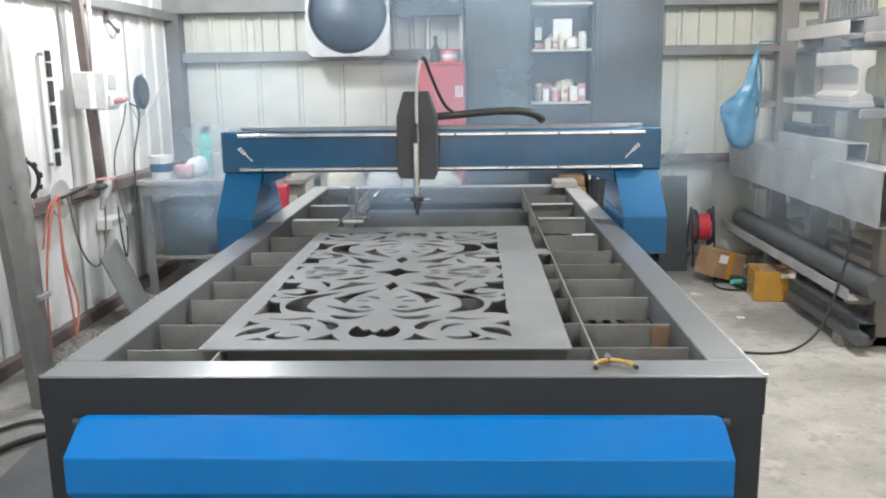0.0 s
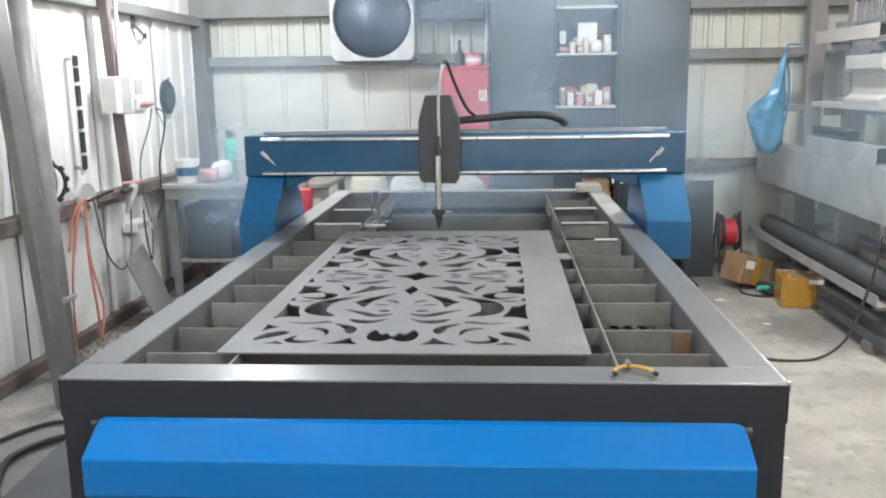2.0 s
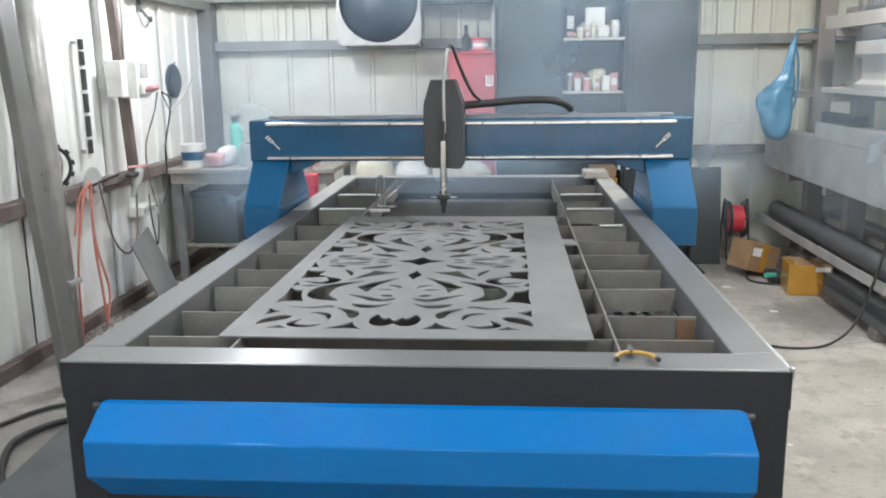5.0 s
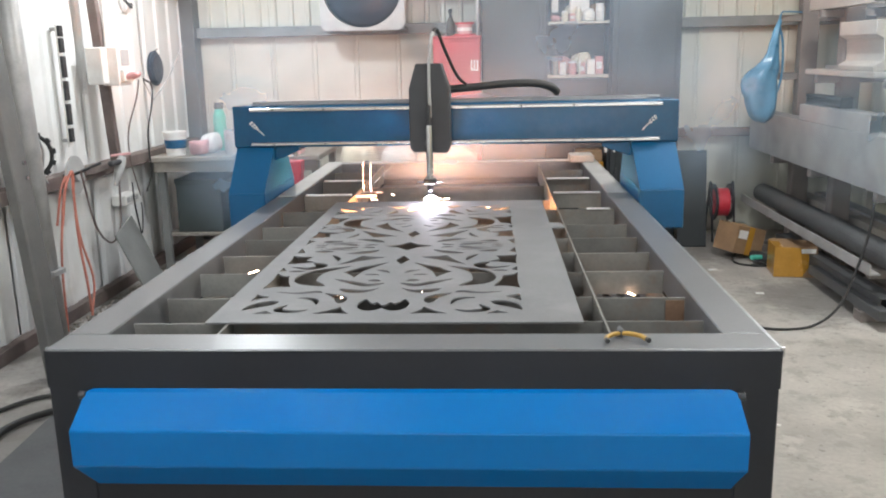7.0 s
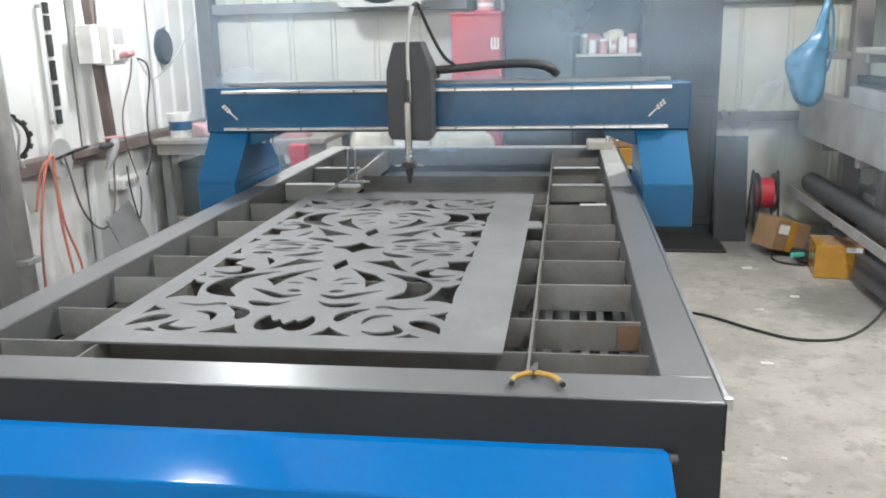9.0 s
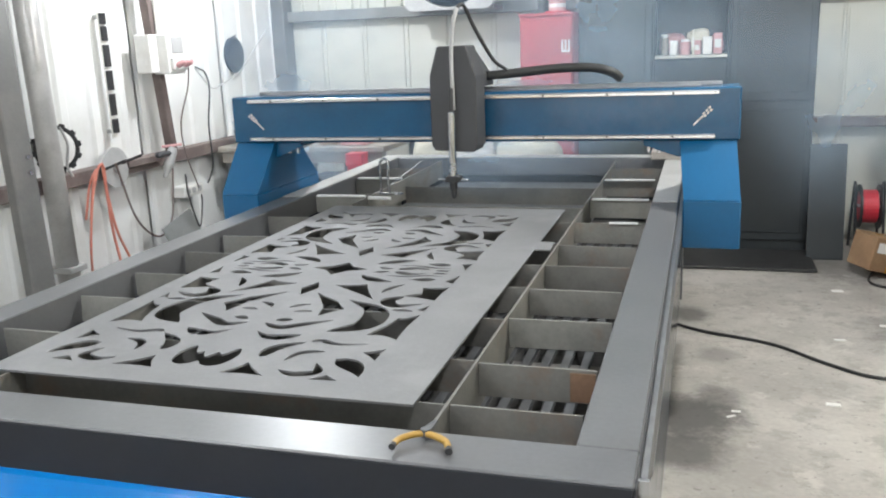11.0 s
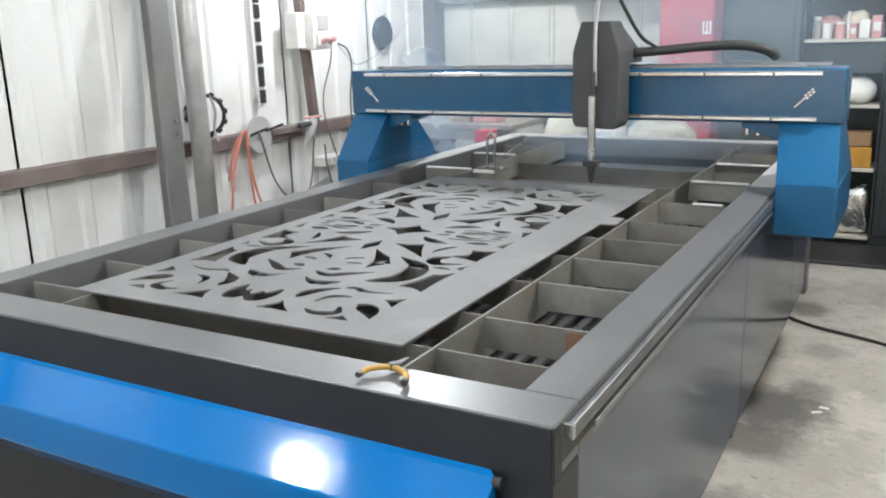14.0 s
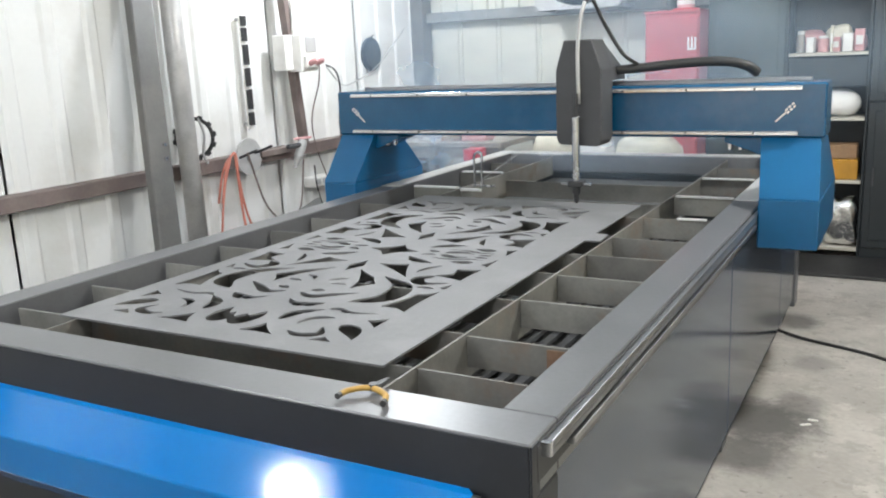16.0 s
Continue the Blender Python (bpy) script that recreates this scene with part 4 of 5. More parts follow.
bott = thing("spray_bottle", "dark green bottle standing on the red cabinet", "bottle", Matrix.Translation((-0.10, 4.80, 1.62)))
part("flask", lathe([(0, 0), (0.035, 0), (0.035, 0.10), (0.012, 0.14), (0.012, 0.17), (0, 0.17)], 16), M_CAB, bott)
part("cap", lathe([(0, 0.17), (0.016, 0.17), (0.016, 0.20), (0, 0.20)], 12), M_BLACK, bott)
tagged(part("wall_conduit", rod((0.105, 5.06, 1.62), (0.105, 5.06, CZ), 0.014, 12), M_WHITEPL), "thin white conduit pipe on the wall", "pipe")

fan = thing("exhaust_fan", "large wall exhaust fan, dark round grille in a white frame", "fan", Matrix.Translation((-0.775, 4.82, 2.005)))
bm = bmesh.new()
n = 48
outer, inner = [], []
for i in range(n):
    a = 2 * math.pi * (i + 0.5) / n
    c, s = math.cos(a), math.sin(a)
    k = 0.325 / max(abs(c), abs(s))
    outer.append((k * c, k * s))
    inner.append((0.305 * c, 0.305 * s))
vo = [bm.verts.new((x, 0, z)) for x, z in outer]
vi = [bm.verts.new((x, 0, z)) for x, z in inner]
vb = [bm.verts.new((x, 0.10, z)) for x, z in inner]
vf = [bm.verts.new((x, 0.02, z)) for x, z in outer]
for i in range(n):
    j = (i + 1) % n
    bm.faces.new((vo[i], vo[j], vi[j], vi[i]))
    bm.faces.new((vi[i], vi[j], vb[j], vb[i]))
    bm.faces.new((vo[i], vf[i], vf[j], vo[j]))
part("frame", bm, M_GREYPL, fan)
part("duct", lathe([(0.309, 0.0), (0.312, 0.0), (0.312, 0.30), (0.309, 0.30)], 40, pose(0, 0.015, 0, -90, 0, 0)), M_GREYPL, fan)
part("cowl", lathe([(0, -0.06), (0.10, -0.052), (0.20, -0.03), (0.27, 0.0), (0.30, 0.035), (0.30, 0.05), (0, 0.05)], 40, pose(0, 0.02, 0, -90, 0, 0)), M_MESH, fan, "dark glossy round cowl", True)
for s in (-1, 1):
    part("mount", box(s * 0.30 - 0.02, s * 0.30 + 0.02, 0.022, 0.31, -0.325, -0.30, 0.002), M_GIRT_GREY, fan)
ob = tagged(part("grey_duct", box(-0.42, 0.10, 4.92, 5.04, 1.98, 2.38, 0.01), M_CAB_DARK), "dark grey sheet metal duct high on the wall", "duct")

# pale goods behind the table
low = thing("low_rack", "low grey steel rack behind the cutting table", "rack")
part("top", box(-0.95, 0.12, 4.18, 4.50, 0.52, 0.545, 0.003), M_GIRT_GREY, low)
for x in (-0.93, 0.07):
    for y in (4.20, 4.45):
        part("leg", box(x, x + 0.03, y, y + 0.03, 0.0, 0.52, 0.002), M_GIRT_GREY, low)
sack(-0.90, -0.62, 4.2, 4.46, 0.546, 0.86, M_CREAMBAG, "pale cream sack on the low rack", 1)
sack(-0.60, -0.36, 4.2, 4.46, 0.546, 0.84, M_WHITEPL, "crumpled white sack on the low rack", 2)
sack(-0.33, 0.10, 4.2, 4.46, 0.546, 0.83, M_CREAMBAG, "wide cream sack on the low rack", 5)

# leaning board beside the dark cabinet
bm = box(-0.11, 0.11, -0.008, 0.008, 0, 0.74, 0.002)
turned(bm, Matrix.Translation((1.735, 4.62, 0.004)) @ pose(0, 0, 0, -9, 0, 0))
tagged(part("steel_plate", bm, M_CAB_DARK), "dark steel plate leaning against the cabinet", "metal plate")

# ---- work bench in the corner ----
bench = thing("work_bench", "worn grey wooden work bench on a steel frame", "bench")
part("top", box(-2.18, -0.98, 3.92, 4.66, 0.79, 0.83, 0.006), M_WOOD, bench)
part("apron", box(-2.16, -1.00, 3.94, 3.97, 0.72, 0.79, 0.003), M_WOOD, bench)
for x in (-2.15, -1.56, -1.05):
    for y in (3.94, 4.58):
        part("leg", box(x, x + 0.05, y + 0.03, y + 0.08, 0.0, 0.79, 0.004), M_GIRT_GREY, bench)
part("shelf", box(-2.12, -1.02, 4.0, 4.6, 0.25, 0.275, 0.003), M_WOOD, bench)


def crate(x0, x1, y0, y1, z0, z1, material, label):
    c = thing("crate", label, "crate", Matrix.Translation((x0, y0, z0)))
    w, d, h = x1 - x0, y1 - y0, z1 - z0
    part("body", box(0, w, 0, d, 0, h * 0.9, 0.006), material, c)
    part("lid", box(-0.006, w + 0.006, -0.006, d + 0.006, h * 0.9, h, 0.004), material, c)


crate(-2.05, -1.72, 4.02, 4.5, 0.276, 0.66, M_CAB, "dark green-grey storage crate under the bench")
crate(-1.66, -1.42, 4.02, 4.5, 0.276, 0.58, M_CAB, "dark green-grey storage crate under the bench")
crate(-1.36, -1.12, 4.02, 4.5, 0.276, 0.50, M_STOCK_DARK, "dark grey storage crate under the bench")
crate(-1.19, -1.09, 3.80, 3.90, 0.0, 0.80, M_REDPL, "narrow red plastic box in front of the bench")
tub = thing("paint_bucket", "white plastic bucket with a blue band on the bench", "bucket", Matrix.Translation((-2.03, 4.05, 0.83)))
part("pail", lathe([(0, 0), (0.065, 0), (0.08, 0.15), (0.084, 0.15), (0.084, 0.165), (0.074, 0.165), (0.06, 0.01), (0, 0.01)], 20), M_WHITEPL, tub)
part("band", lathe([(0.0725, 0.05), (0.0735, 0.05), (0.0785, 0.11), (0.0775, 0.11)], 20), M_BLUE_DEEP, tub)
mint = thing("bottle", "mint green plastic bottle standing on the bench", "bottle", Matrix.Translation((-1.80, 4.36, 0.83)))
part("flask", lathe([(0, 0), (0.043, 0), (0.046, 0.02), (0.046, 0.25), (0.03, 0.29), (0.024, 0.30), (0, 0.30)], 20), M_MINT, mint)
part("cap", lathe([(0, 0.30), (0.034, 0.30), (0.034, 0.345), (0, 0.345)], 16), M_CAB, mint)
sack(-1.93, -1.79, 3.96, 4.10, 0.831, 0.93, M_PINK, "crumpled pink plastic bag on the bench", 11, 0.02, "bag", "plastic_bag")
sack(-1.88, -1.74, 4.08, 4.22, 0.831, 0.96, M_WHITEPL, "crumpled white plastic bag on the bench", 12, 0.02, "bag", "plastic_bag")
tin = thing("tin", "grey steel tin on the bench", "tin", Matrix.Translation((-1.62, 4.05, 0.83)))
part("can", lathe([(0, 0), (0.055, 0), (0.055, 0.16), (0.05, 0.165), (0, 0.165)], 20), M_GREYPL, tin)
part("lid", lathe([(0.05, 0.1652), (0.052, 0.172), (0.046, 0.172), (0.044, 0.168), (0, 0.168)], 20), M_STEEL, tin)
for x0, x1, h, m, w in ((-1.46, -1.32, 0.05, M_CARD, "brown"), (-1.30, -1.12, 0.07, M_PINK, "faded pink")):
    tagged(part("carton", box(x0, x1, 3.98, 4.12, 0.831, 0.831 + h, 0.004), m), w + " cardboard carton lying on the bench", "box")

# ---- on the west wall ----
bm = box(WX + 0.092, WX + 0.15, 3.37, 3.42, 0.868, CZ, 0.004)
for v in bm.verts:
    v.co.y -= 0.11 * (v.co.z - 0.9)
tagged(part("steel_post", bm, M_GIRT), "narrow brown steel post leaning on the white wall", "post")
bx = thing("switch_box", "white electrical box with a meter and red plugs on the wall", "electrical box")
part("box", box(-2.198, -2.09, 3.285, 3.46, 1.335, 1.565, 0.006), M_WHITEPL, bx)
part("side_cover", box(-2.25, -2.15, 3.20, 3.28, 1.345, 1.565, 0.005), M_WHITEPL, bx)
part("window", box(-2.092, -2.084, 3.33, 3.44, 1.455, 1.55, 0.003), M_GREYPL, bx)
bx.location = (0.035, 0.0, 0.005)
part("socket", box(-2.09, -2.06, 3.30, 3.44, 1.355, 1.43, 0.006), M_WHITEPL, bx)
for y in (3.33, 3.40):
    plug = part("plug", lathe([(0, 0), (0.019, 0), (0.019, 0.04), (0.011, 0.06), (0, 0.06)], 14, Matrix.Translation((-2.06, y, 1.385)) @ pose(0, 0, 0, 0, 70, 0)), M_PINK, bx, "faded red plug")
part("cable", hose([(-1.99, 3.40, 1.37), (-1.97, 3.47, 1.33), (-2.02, 3.58, 1.22), (-2.10, 3.66, 1.0), (-2.11, 3.68, 0.75), (-2.13, 3.63, 0.63)], 0.0055, 8), M_RUBBER, bx, "black cable")
part("cable", hose([(-1.99, 3.33, 1.37), (-2.03, 3.36, 1.25), (-2.10, 3.36, 1.05), (-2.12, 3.40, 0.86), (-2.13, 3.52, 0.62)], 0.0045, 8), M_GIRT, bx, "brown cable")
part("cable", hose([(-1.99, 3.40, 1.36), (-2.02, 3.6, 1.24), (-2.12, 3.9, 1.24), (-2.18, 4.3, 1.34), (-2.18, 4.7, 1.6)], 0.004, 8), M_GREYPL, bx, "grey cable")
part("conduit", rod((-2.17, 3.33, 1.565), (-2.17, 3.33, CZ), 0.014, 10), M_WHITEPL, bx)

strip = thing("tool_rail", "black magnetic tool strip hanging upright on the white wall", "tool rail", Matrix.Translation((-0.055, 0.08, 0.0)))
part("backing", box(-2.205, -2.195, 2.875, 2.925, 1.0, 1.70, 0.002), M_WHITEPL, strip)
for z0, z1 in ((1.03, 1.11), (1.13, 1.25), (1.27, 1.38), (1.40, 1.52), (1.54, 1.62), (1.63, 1.69)):
    part("segment", box(-2.196, -2.180, 2.878, 2.922, z0, z1, 0.002), M_BLACK, strip)
part("hanger", box(WX + 0.056, -2.206, 2.89, 2.91, 1.66, 1.68), M_GREYPL, strip)
part("hanger", box(WX + 0.056, -2.206, 2.89, 2.91, 1.03, 1.05), M_GREYPL, strip)

hat = thing("wall_disc", "dark round disc hanging flat on the white wall", "disc")
part("disc", lathe([(0, 0), (0.125, 0), (0.125, 0.02), (0.10, 0.035), (0, 0.035)], 28, Matrix.Translation((WX + 0.016, 4.42, 1.43)) @ pose(0, 0, 0, 0, 90, 0)), M_MESH, hat)
part("hook", rod((WX + 0.016, 4.42, 1.55), (WX + 0.06, 4.42, 1.57), 0.006, 6), M_STEEL, hat)

reelw = thing("hose_hanger", "pale disc with black pegs and orange hoses on the girt", "hose hanger")
part("disc", lathe([(0, 0), (0.112, 0), (0.112, 0.012), (0.03, 0.012), (0.03, 0.03), (0, 0.03)], 28, Matrix.Translation((-2.195, 2.86, 0.85)) @ pose(0, 0, 0, 0, 90, 0)), M_GREYPL, reelw)
part("peg", rod((-2.195, 2.77, 0.85), (-2.06, 2.79, 0.90), 0.008, 8), M_BLACK, reelw)
part("peg", rod((-2.195, 2.90, 0.86), (-2.06, 2.93, 0.91), 0.008, 8), M_BLACK, reelw)
part("hose", hose([(-2.09, 2.630, 0.90), (-2.11, 2.660, 0.75), (-2.13, 2.700, 0.5), (-2.14, 2.760, 0.25), (-2.16, 2.820, 0.02)], 0.0075, 8), M_ORANGE, reelw, "orange hose")
part("hose", hose([(-2.12, 2.520, 0.62), (-2.10, 2.560, 0.82), (-2.085, 2.625, 0.90), (-2.12, 2.680, 0.72), (-2.15, 2.760, 0.5), (-2.17, 2.900, 0.22), (-2.17, 2.840, 0.02)], 0.007, 8), M_ORANGE, reelw, "orange hose")
part("hose", hose([(-2.15, 2.520, 0.62), (-2.13, 2.560, 0.80), (-2.12, 2.620, 0.87), (-2.13, 2.560, 0.70), (-2.15, 2.520, 0.40), (-2.16, 2.520, 0.02)], 0.0065, 8), M_ORANGE, reelw, "orange hose")
part("hose", hose([(-2.10, 2.750, 0.89), (-2.12, 2.900, 0.55), (-2.13, 3.100, 0.40), (-2.13, 3.250, 0.48), (-2.14, 3.330, 0.78)], 0.006, 8), M_GIRT, reelw, "brown hose")

gun = thing("air_gun", "grey hand air gun hanging from a peg on the girt", "air gun", Matrix.Translation((0.05, 0.0, 0.0)))
part("barrel", lathe([(0, 0), (0.022, 0), (0.03, 0.03), (0.03, 0.11), (0.018, 0.15), (0.012, 0.19), (0, 0.19)], 14, Matrix.Translation((-2.13, 3.27, 0.91)) @ pose(0, 0, 0, 155, 0, -20)), M_GREYPL, gun)
part("grip", box(-2.165, -2.12, 3.12, 3.25, 0.865, 0.895, 0.01), M_BLACK_MATT, gun)
part("peg", rod((-2.20, 3.26, 0.915), (-2.09, 3.30, 0.925), 0.008, 8), M_PINK, gun)
part("lead", hose([(-2.12, 3.35, 0.735), (-2.12, 3.36, 0.60), (-2.14, 3.44, 0.45), (-2.15, 3.50, 0.38), (-2.16, 3.56, 0.50), (-2.17, 3.58, 0.57)], 0.005, 6), M_RUBBER, gun)
tagged(part("tool_bar", box(-2.20, -2.17, 2.96, 3.30, 0.83, 0.87, 0.004), M_GIRT), "short brown steel bar fixed on the girt", "bar")
hk = thing("wall_hook", "dark bent steel hook high on the white wall", "hook")
part("plate", box(WX + 0.014, WX + 0.026, 3.90, 3.95, 1.90, 1.98, 0.003), M_STOCK_DARK, hk)
part("prong", hose([(WX + 0.02, 3.93, 1.93), (WX + 0.06, 3.95, 1.87), (WX + 0.05, 4.03, 1.845), (WX + 0.03, 4.09, 1.87)], 0.010, 8), M_STOCK_DARK, hk, smooth=True)
sk = thing("socket_strip", "white power socket strip on the wall", "socket")
part("strip", box(WX + 0.015, -2.19, 3.50, 3.72, 0.555, 0.625, 0.006), M_WHITEPL, sk)
for i in range(3):
    part("outlet", box(-2.191, -2.186, 3.52 + i * 0.065, 3.565 + i * 0.065, 0.575, 0.61, 0.002), M_GREYPL, sk)
bm = box(-0.006, 0.006, -0.20, 0.20, 0, 0.50, 0.002)
turned(bm, Matrix.Translation((-1.97, 3.38, 0.006)) @ pose(0, 0, 0, 8, -20, 6))
tagged(part("steel_plate", bm, M_GIRT_GREY), "grey steel plate leaning against the white wall", "metal plate")
ring = thing("chain_ring", "black toothed ring hanging on the wall behind the pipe", "ring", Matrix.Translation((-2.195, 2.43, 1.01)) @ pose(0, 0, 0, 0, 0, -50))
RING = [(0.0, 0.100 * math.cos(a), 0.108 * math.sin(a)) for a in [2 * math.pi * i / 24 for i in range(25)]]
part("loop", hose(RING, 0.011, 8, 3), M_RUBBER, ring, smooth=True)
for i in range(12):
    a = 2 * math.pi * (i + 0.3) / 12
    part("lug", turned(box(-0.014, 0.014, -0.012, 0.012, -0.014, 0.014, 0.004), Matrix.Translation((0, 0.109 * math.cos(a), 0.117 * math.sin(a))) @ pose(0, 0, 0, math.degrees(a), 0, 0)), M_BLACK, ring)
part("hook", rod((-0.08, -0.05, 0.100), (0.02, 0.0, 0.106), 0.007, 8), M_STEEL, ring)
part("inner_loop", hose([(0.01, 0.03, 0.11), (0.015, 0.055, 0.02), (0.012, 0.04, -0.09), (0.012, 0.06, -0.15)], 0.007, 6), M_GREYPL, ring)

# swept dirt along the foot of the west wall
rnd = random.Random(7)
bm = bmesh.new()
for i in range(700):
    y = rnd.uniform(2.3, 4.1)
    x = -2.22 + abs(rnd.gauss(0, 0.13))
    r = 0.003 + 0.009 * rnd.random() ** 2
    b2 = bmesh.new()
    bmesh.ops.create_icosphere(b2, subdivisions=1, radius=r)
    turned(b2, Matrix.Translation((x, y, r * 0.4)) @ Matrix.Diagonal((1, rnd.uniform(0.6, 1.4), 0.6, 1)))
    mm = bpy.data.meshes.new("tmp")
    b2.to_mesh(mm)
    b2.free()
    bm.from_mesh(mm)
    bpy.data.meshes.remove(mm)
tagged(part("floor_debris", bm, M_DIRT), "dark metal grit and swarf along the wall foot", "debris", kind="stuff")


# ---- along the east wall: steel stock ----
rack = thing("stock_rack", "brown steel cantilever rack loaded with steel stock", "rack")
for y in (4.50, 3.74, 2.75):
    part("post", box(2.40, 2.52, y - 0.05, y + 0.05, 0.0, 2.5, 0.005), M_RACK, rack)
    part("foot", box(2.22, 2.95, y - 0.05, y + 0.05, 0.0, 0.06, 0.004), M_RACK, rack)
    for z in (0.24, 0.66, 1.26, 1.66):
        part("arm", box(2.26, 2.40, y - 0.03, y + 0.03, z, z + 0.05, 0.004), M_RACK, rack)
        part("arm", box(2.52, 2.92, y - 0.03, y + 0.03, z, z + 0.05, 0.004), M_RACK, rack)


def tube_stock(x0, x1, y0, y1, z0, z1, wall, material, label):
    """A hollow rectangular tube lying along y."""
    bm = bmesh.new()
    rings = []
    for y in (y0, y1):
        for d in (0, wall):
            rings.append([bm.verts.new((x, y, z)) for x, z in ((x0 + d, z0 + d), (x1 - d, z0 + d), (x1 - d, z1 - d), (x0 + d, z1 - d))])
    o0, i0, o1, i1 = rings
    for i in range(4):
        j = (i + 1) % 4
        bm.faces.new((o0[i], o0[j], o1[j], o1[i]))
        bm.faces.new((i0[i], i0[j], i1[j], i1[i]))
        bm.faces.new((o0[i], o0[j], i0[j], i0[i]))
        bm.faces.new((o1[i], o1[j], i1[j], i1[i]))
    return tagged(part("steel_tube", bm, material), label, "steel stock", "steel stock on the rack")


tube_stock(2.262, 2.395, 2.45, 5.08, 0.712, 1.01, 0.006, M_STOCK, "deep grey steel box section lying on the rack")
tube_stock(2.272, 2.392, 2.92, 4.02, 1.012, 1.115, 0.005, M_STOCK, "square grey steel tube with an open dark end")
tube_stock(2.54, 2.68, 3.0, 5.0, 0.712, 0.84, 0.005, M_STOCK_DARK, "dark steel tube lying on the rack")
tube_stock(2.70, 2.84, 2.9, 5.0, 0.712, 0.92, 0.005, M_STOCK, "grey steel tube lying on the rack")
tube_stock(2.27, 2.36, 3.0, 3.96, 1.712, 1.79, 0.004, M_STOCK_PALE, "pale primed steel tube on the top arms")
tube_stock(2.56, 2.66, 2.8, 4.9, 1.712, 1.83, 0.004, M_STOCK, "grey steel tube on the top arms")
tube_stock(2.74, 2.86, 2.8, 4.9, 1.712, 1.90, 0.004, M_STOCK_PALE, "pale primed steel tube on the top arms")
tube_stock(2.56, 2.90, 2.8, 4.4, 1.312, 1.36, 0.004, M_STOCK_PALE, "flat pale primed channel on the rack")
tagged(part("flat_bar", box(2.262, 2.397, 2.9, 3.94, 1.312, 1.345, 0.003), M_STOCK_PALE), "pale primed flat bar lying on the rack arms", "steel stock", "steel stock on the rack")
# beam offcut with flanges and a waisted web
bm = prism([(2.265, 1.347), (2.395, 1.347), (2.395, 1.375), (2.352, 1.40), (2.345, 1.44), (2.352, 1.52), (2.395, 1.545), (2.395, 1.62), (2.265, 1.62), (2.265, 1.545), (2.308, 1.52), (2.315, 1.44), (2.308, 1.40), (2.265, 1.375)], "y", 2.92, 3.42, 0.003)
tagged(part("beam_offcut", bm, M_STOCK_PALE), "pale grey steel beam offcut standing on a flat bar", "steel stock", "steel stock on the rack")
slot = thing("slotted_bar", "black slotted plastic bar lying on a steel tube", "bar")
part("bar", box(2.30, 2.38, 3.42, 4.0, 1.117, 1.135, 0.003), M_BLACK, slot)
part("top", box(2.30, 2.38, 3.42, 4.0, 1.165, 1.182, 0.003), M_BLACK, slot)
for i in range(12):
    part("rib", box(2.302, 2.378, 3.43 + i * 0.05, 3.442 + i * 0.05, 1.135, 1.165), M_BLACK, slot)
comb = thing("grille_offcut", "dark steel grille offcut with upright bars on the top arms", "grille")
part("rail", box(2.275, 2.30, 2.72, 3.36, 1.792, 1.812, 0.002), M_STOCK_DARK, comb)
part("rail", box(2.275, 2.30, 2.72, 3.36, 1.93, 1.955, 0.002), M_STOCK_DARK, comb)
for i in range(11):
    part("upright", box(2.28, 2.295, 2.73 + i * 0.06, 2.742 + i * 0.06, 1.812, 1.93), M_STOCK_DARK, comb)
pp = rod((2.36, 2.55, 0.364), (2.36, 4.98, 0.364), 0.072, 24)
tagged(part("steel_pipe", pp, M_STOCK_DARK, smooth=False), "thick dark steel pipe lying on the lower arms", "steel stock", "steel stock on the rack")
bm = prism([(2.20, 0.292), (2.262, 0.292), (2.262, 0.30), (2.208, 0.30), (2.208, 0.352), (2.20, 0.352)], "y", 2.6, 5.0)
tagged(part("angle_bar", bm, M_STOCK), "long grey steel angle bar on the lower arms", "steel stock", "steel stock on the rack")
tube_stock(2.56, 2.66, 2.7, 4.8, 0.292, 0.39, 0.004, M_STOCK_PALE, "pale primed square tube on the lower arms")
tube_stock(2.70, 2.80, 2.7, 4.8, 0.292, 0.39, 0.004, M_STOCK, "grey square tube on the lower arms")
tube_stock(2.28, 2.38, 2.62, 4.35, 0.062, 0.16, 0.005, M_STOCK_DARK, "dark square tube on the rack feet")
tube_stock(2.58, 2.72, 2.62, 4.6, 0.062, 0.17, 0.005, M_STOCK_PALE, "pale square tube on the rack feet")
bm = box(2.235, 2.30, 2.52, 3.55, 0.061, 0.12, 0.004)
tagged(part("steel_beam", bm, M_STOCK_DARK), "dark steel bar lying on the rack feet", "steel stock", "steel stock on the rack")

# blue bag hanging beside the rack
bm = bmesh.new()
bmesh.ops.create_uvsphere(bm, u_segments=28, v_segments=24, radius=1)
for v in bm.verts:
    z = (1 - v.co.z) / 2
    a = math.atan2(v.co.y, v.co.x)
    neck = min(1.0, z / 0.42)
    belly = max(0.0, min(1.0, (z - 0.40) / 0.12)) * (1.0 if z < 0.62 else 1.0 - 0.45 * (z - 0.62) / 0.38)
    w = (0.018 + 0.055 * neck ** 1.4 + 0.072 * belly) * (1 if z < 0.85 else max(0.05, 1 - ((z - 0.85) / 0.15) ** 2) ** 0.5)
    w *= 1 + 0.10 * math.sin(5 * a + 7 * z) + 0.07 * math.sin(3 * a - 12 * z)
    v.co = 0.8 * Vector((w * math.cos(a) - (0.06 * neck + 0.07 * belly), 0.55 * w * math.sin(a), -0.875 * z))
crumple(bm, 0.012, 16, 2)
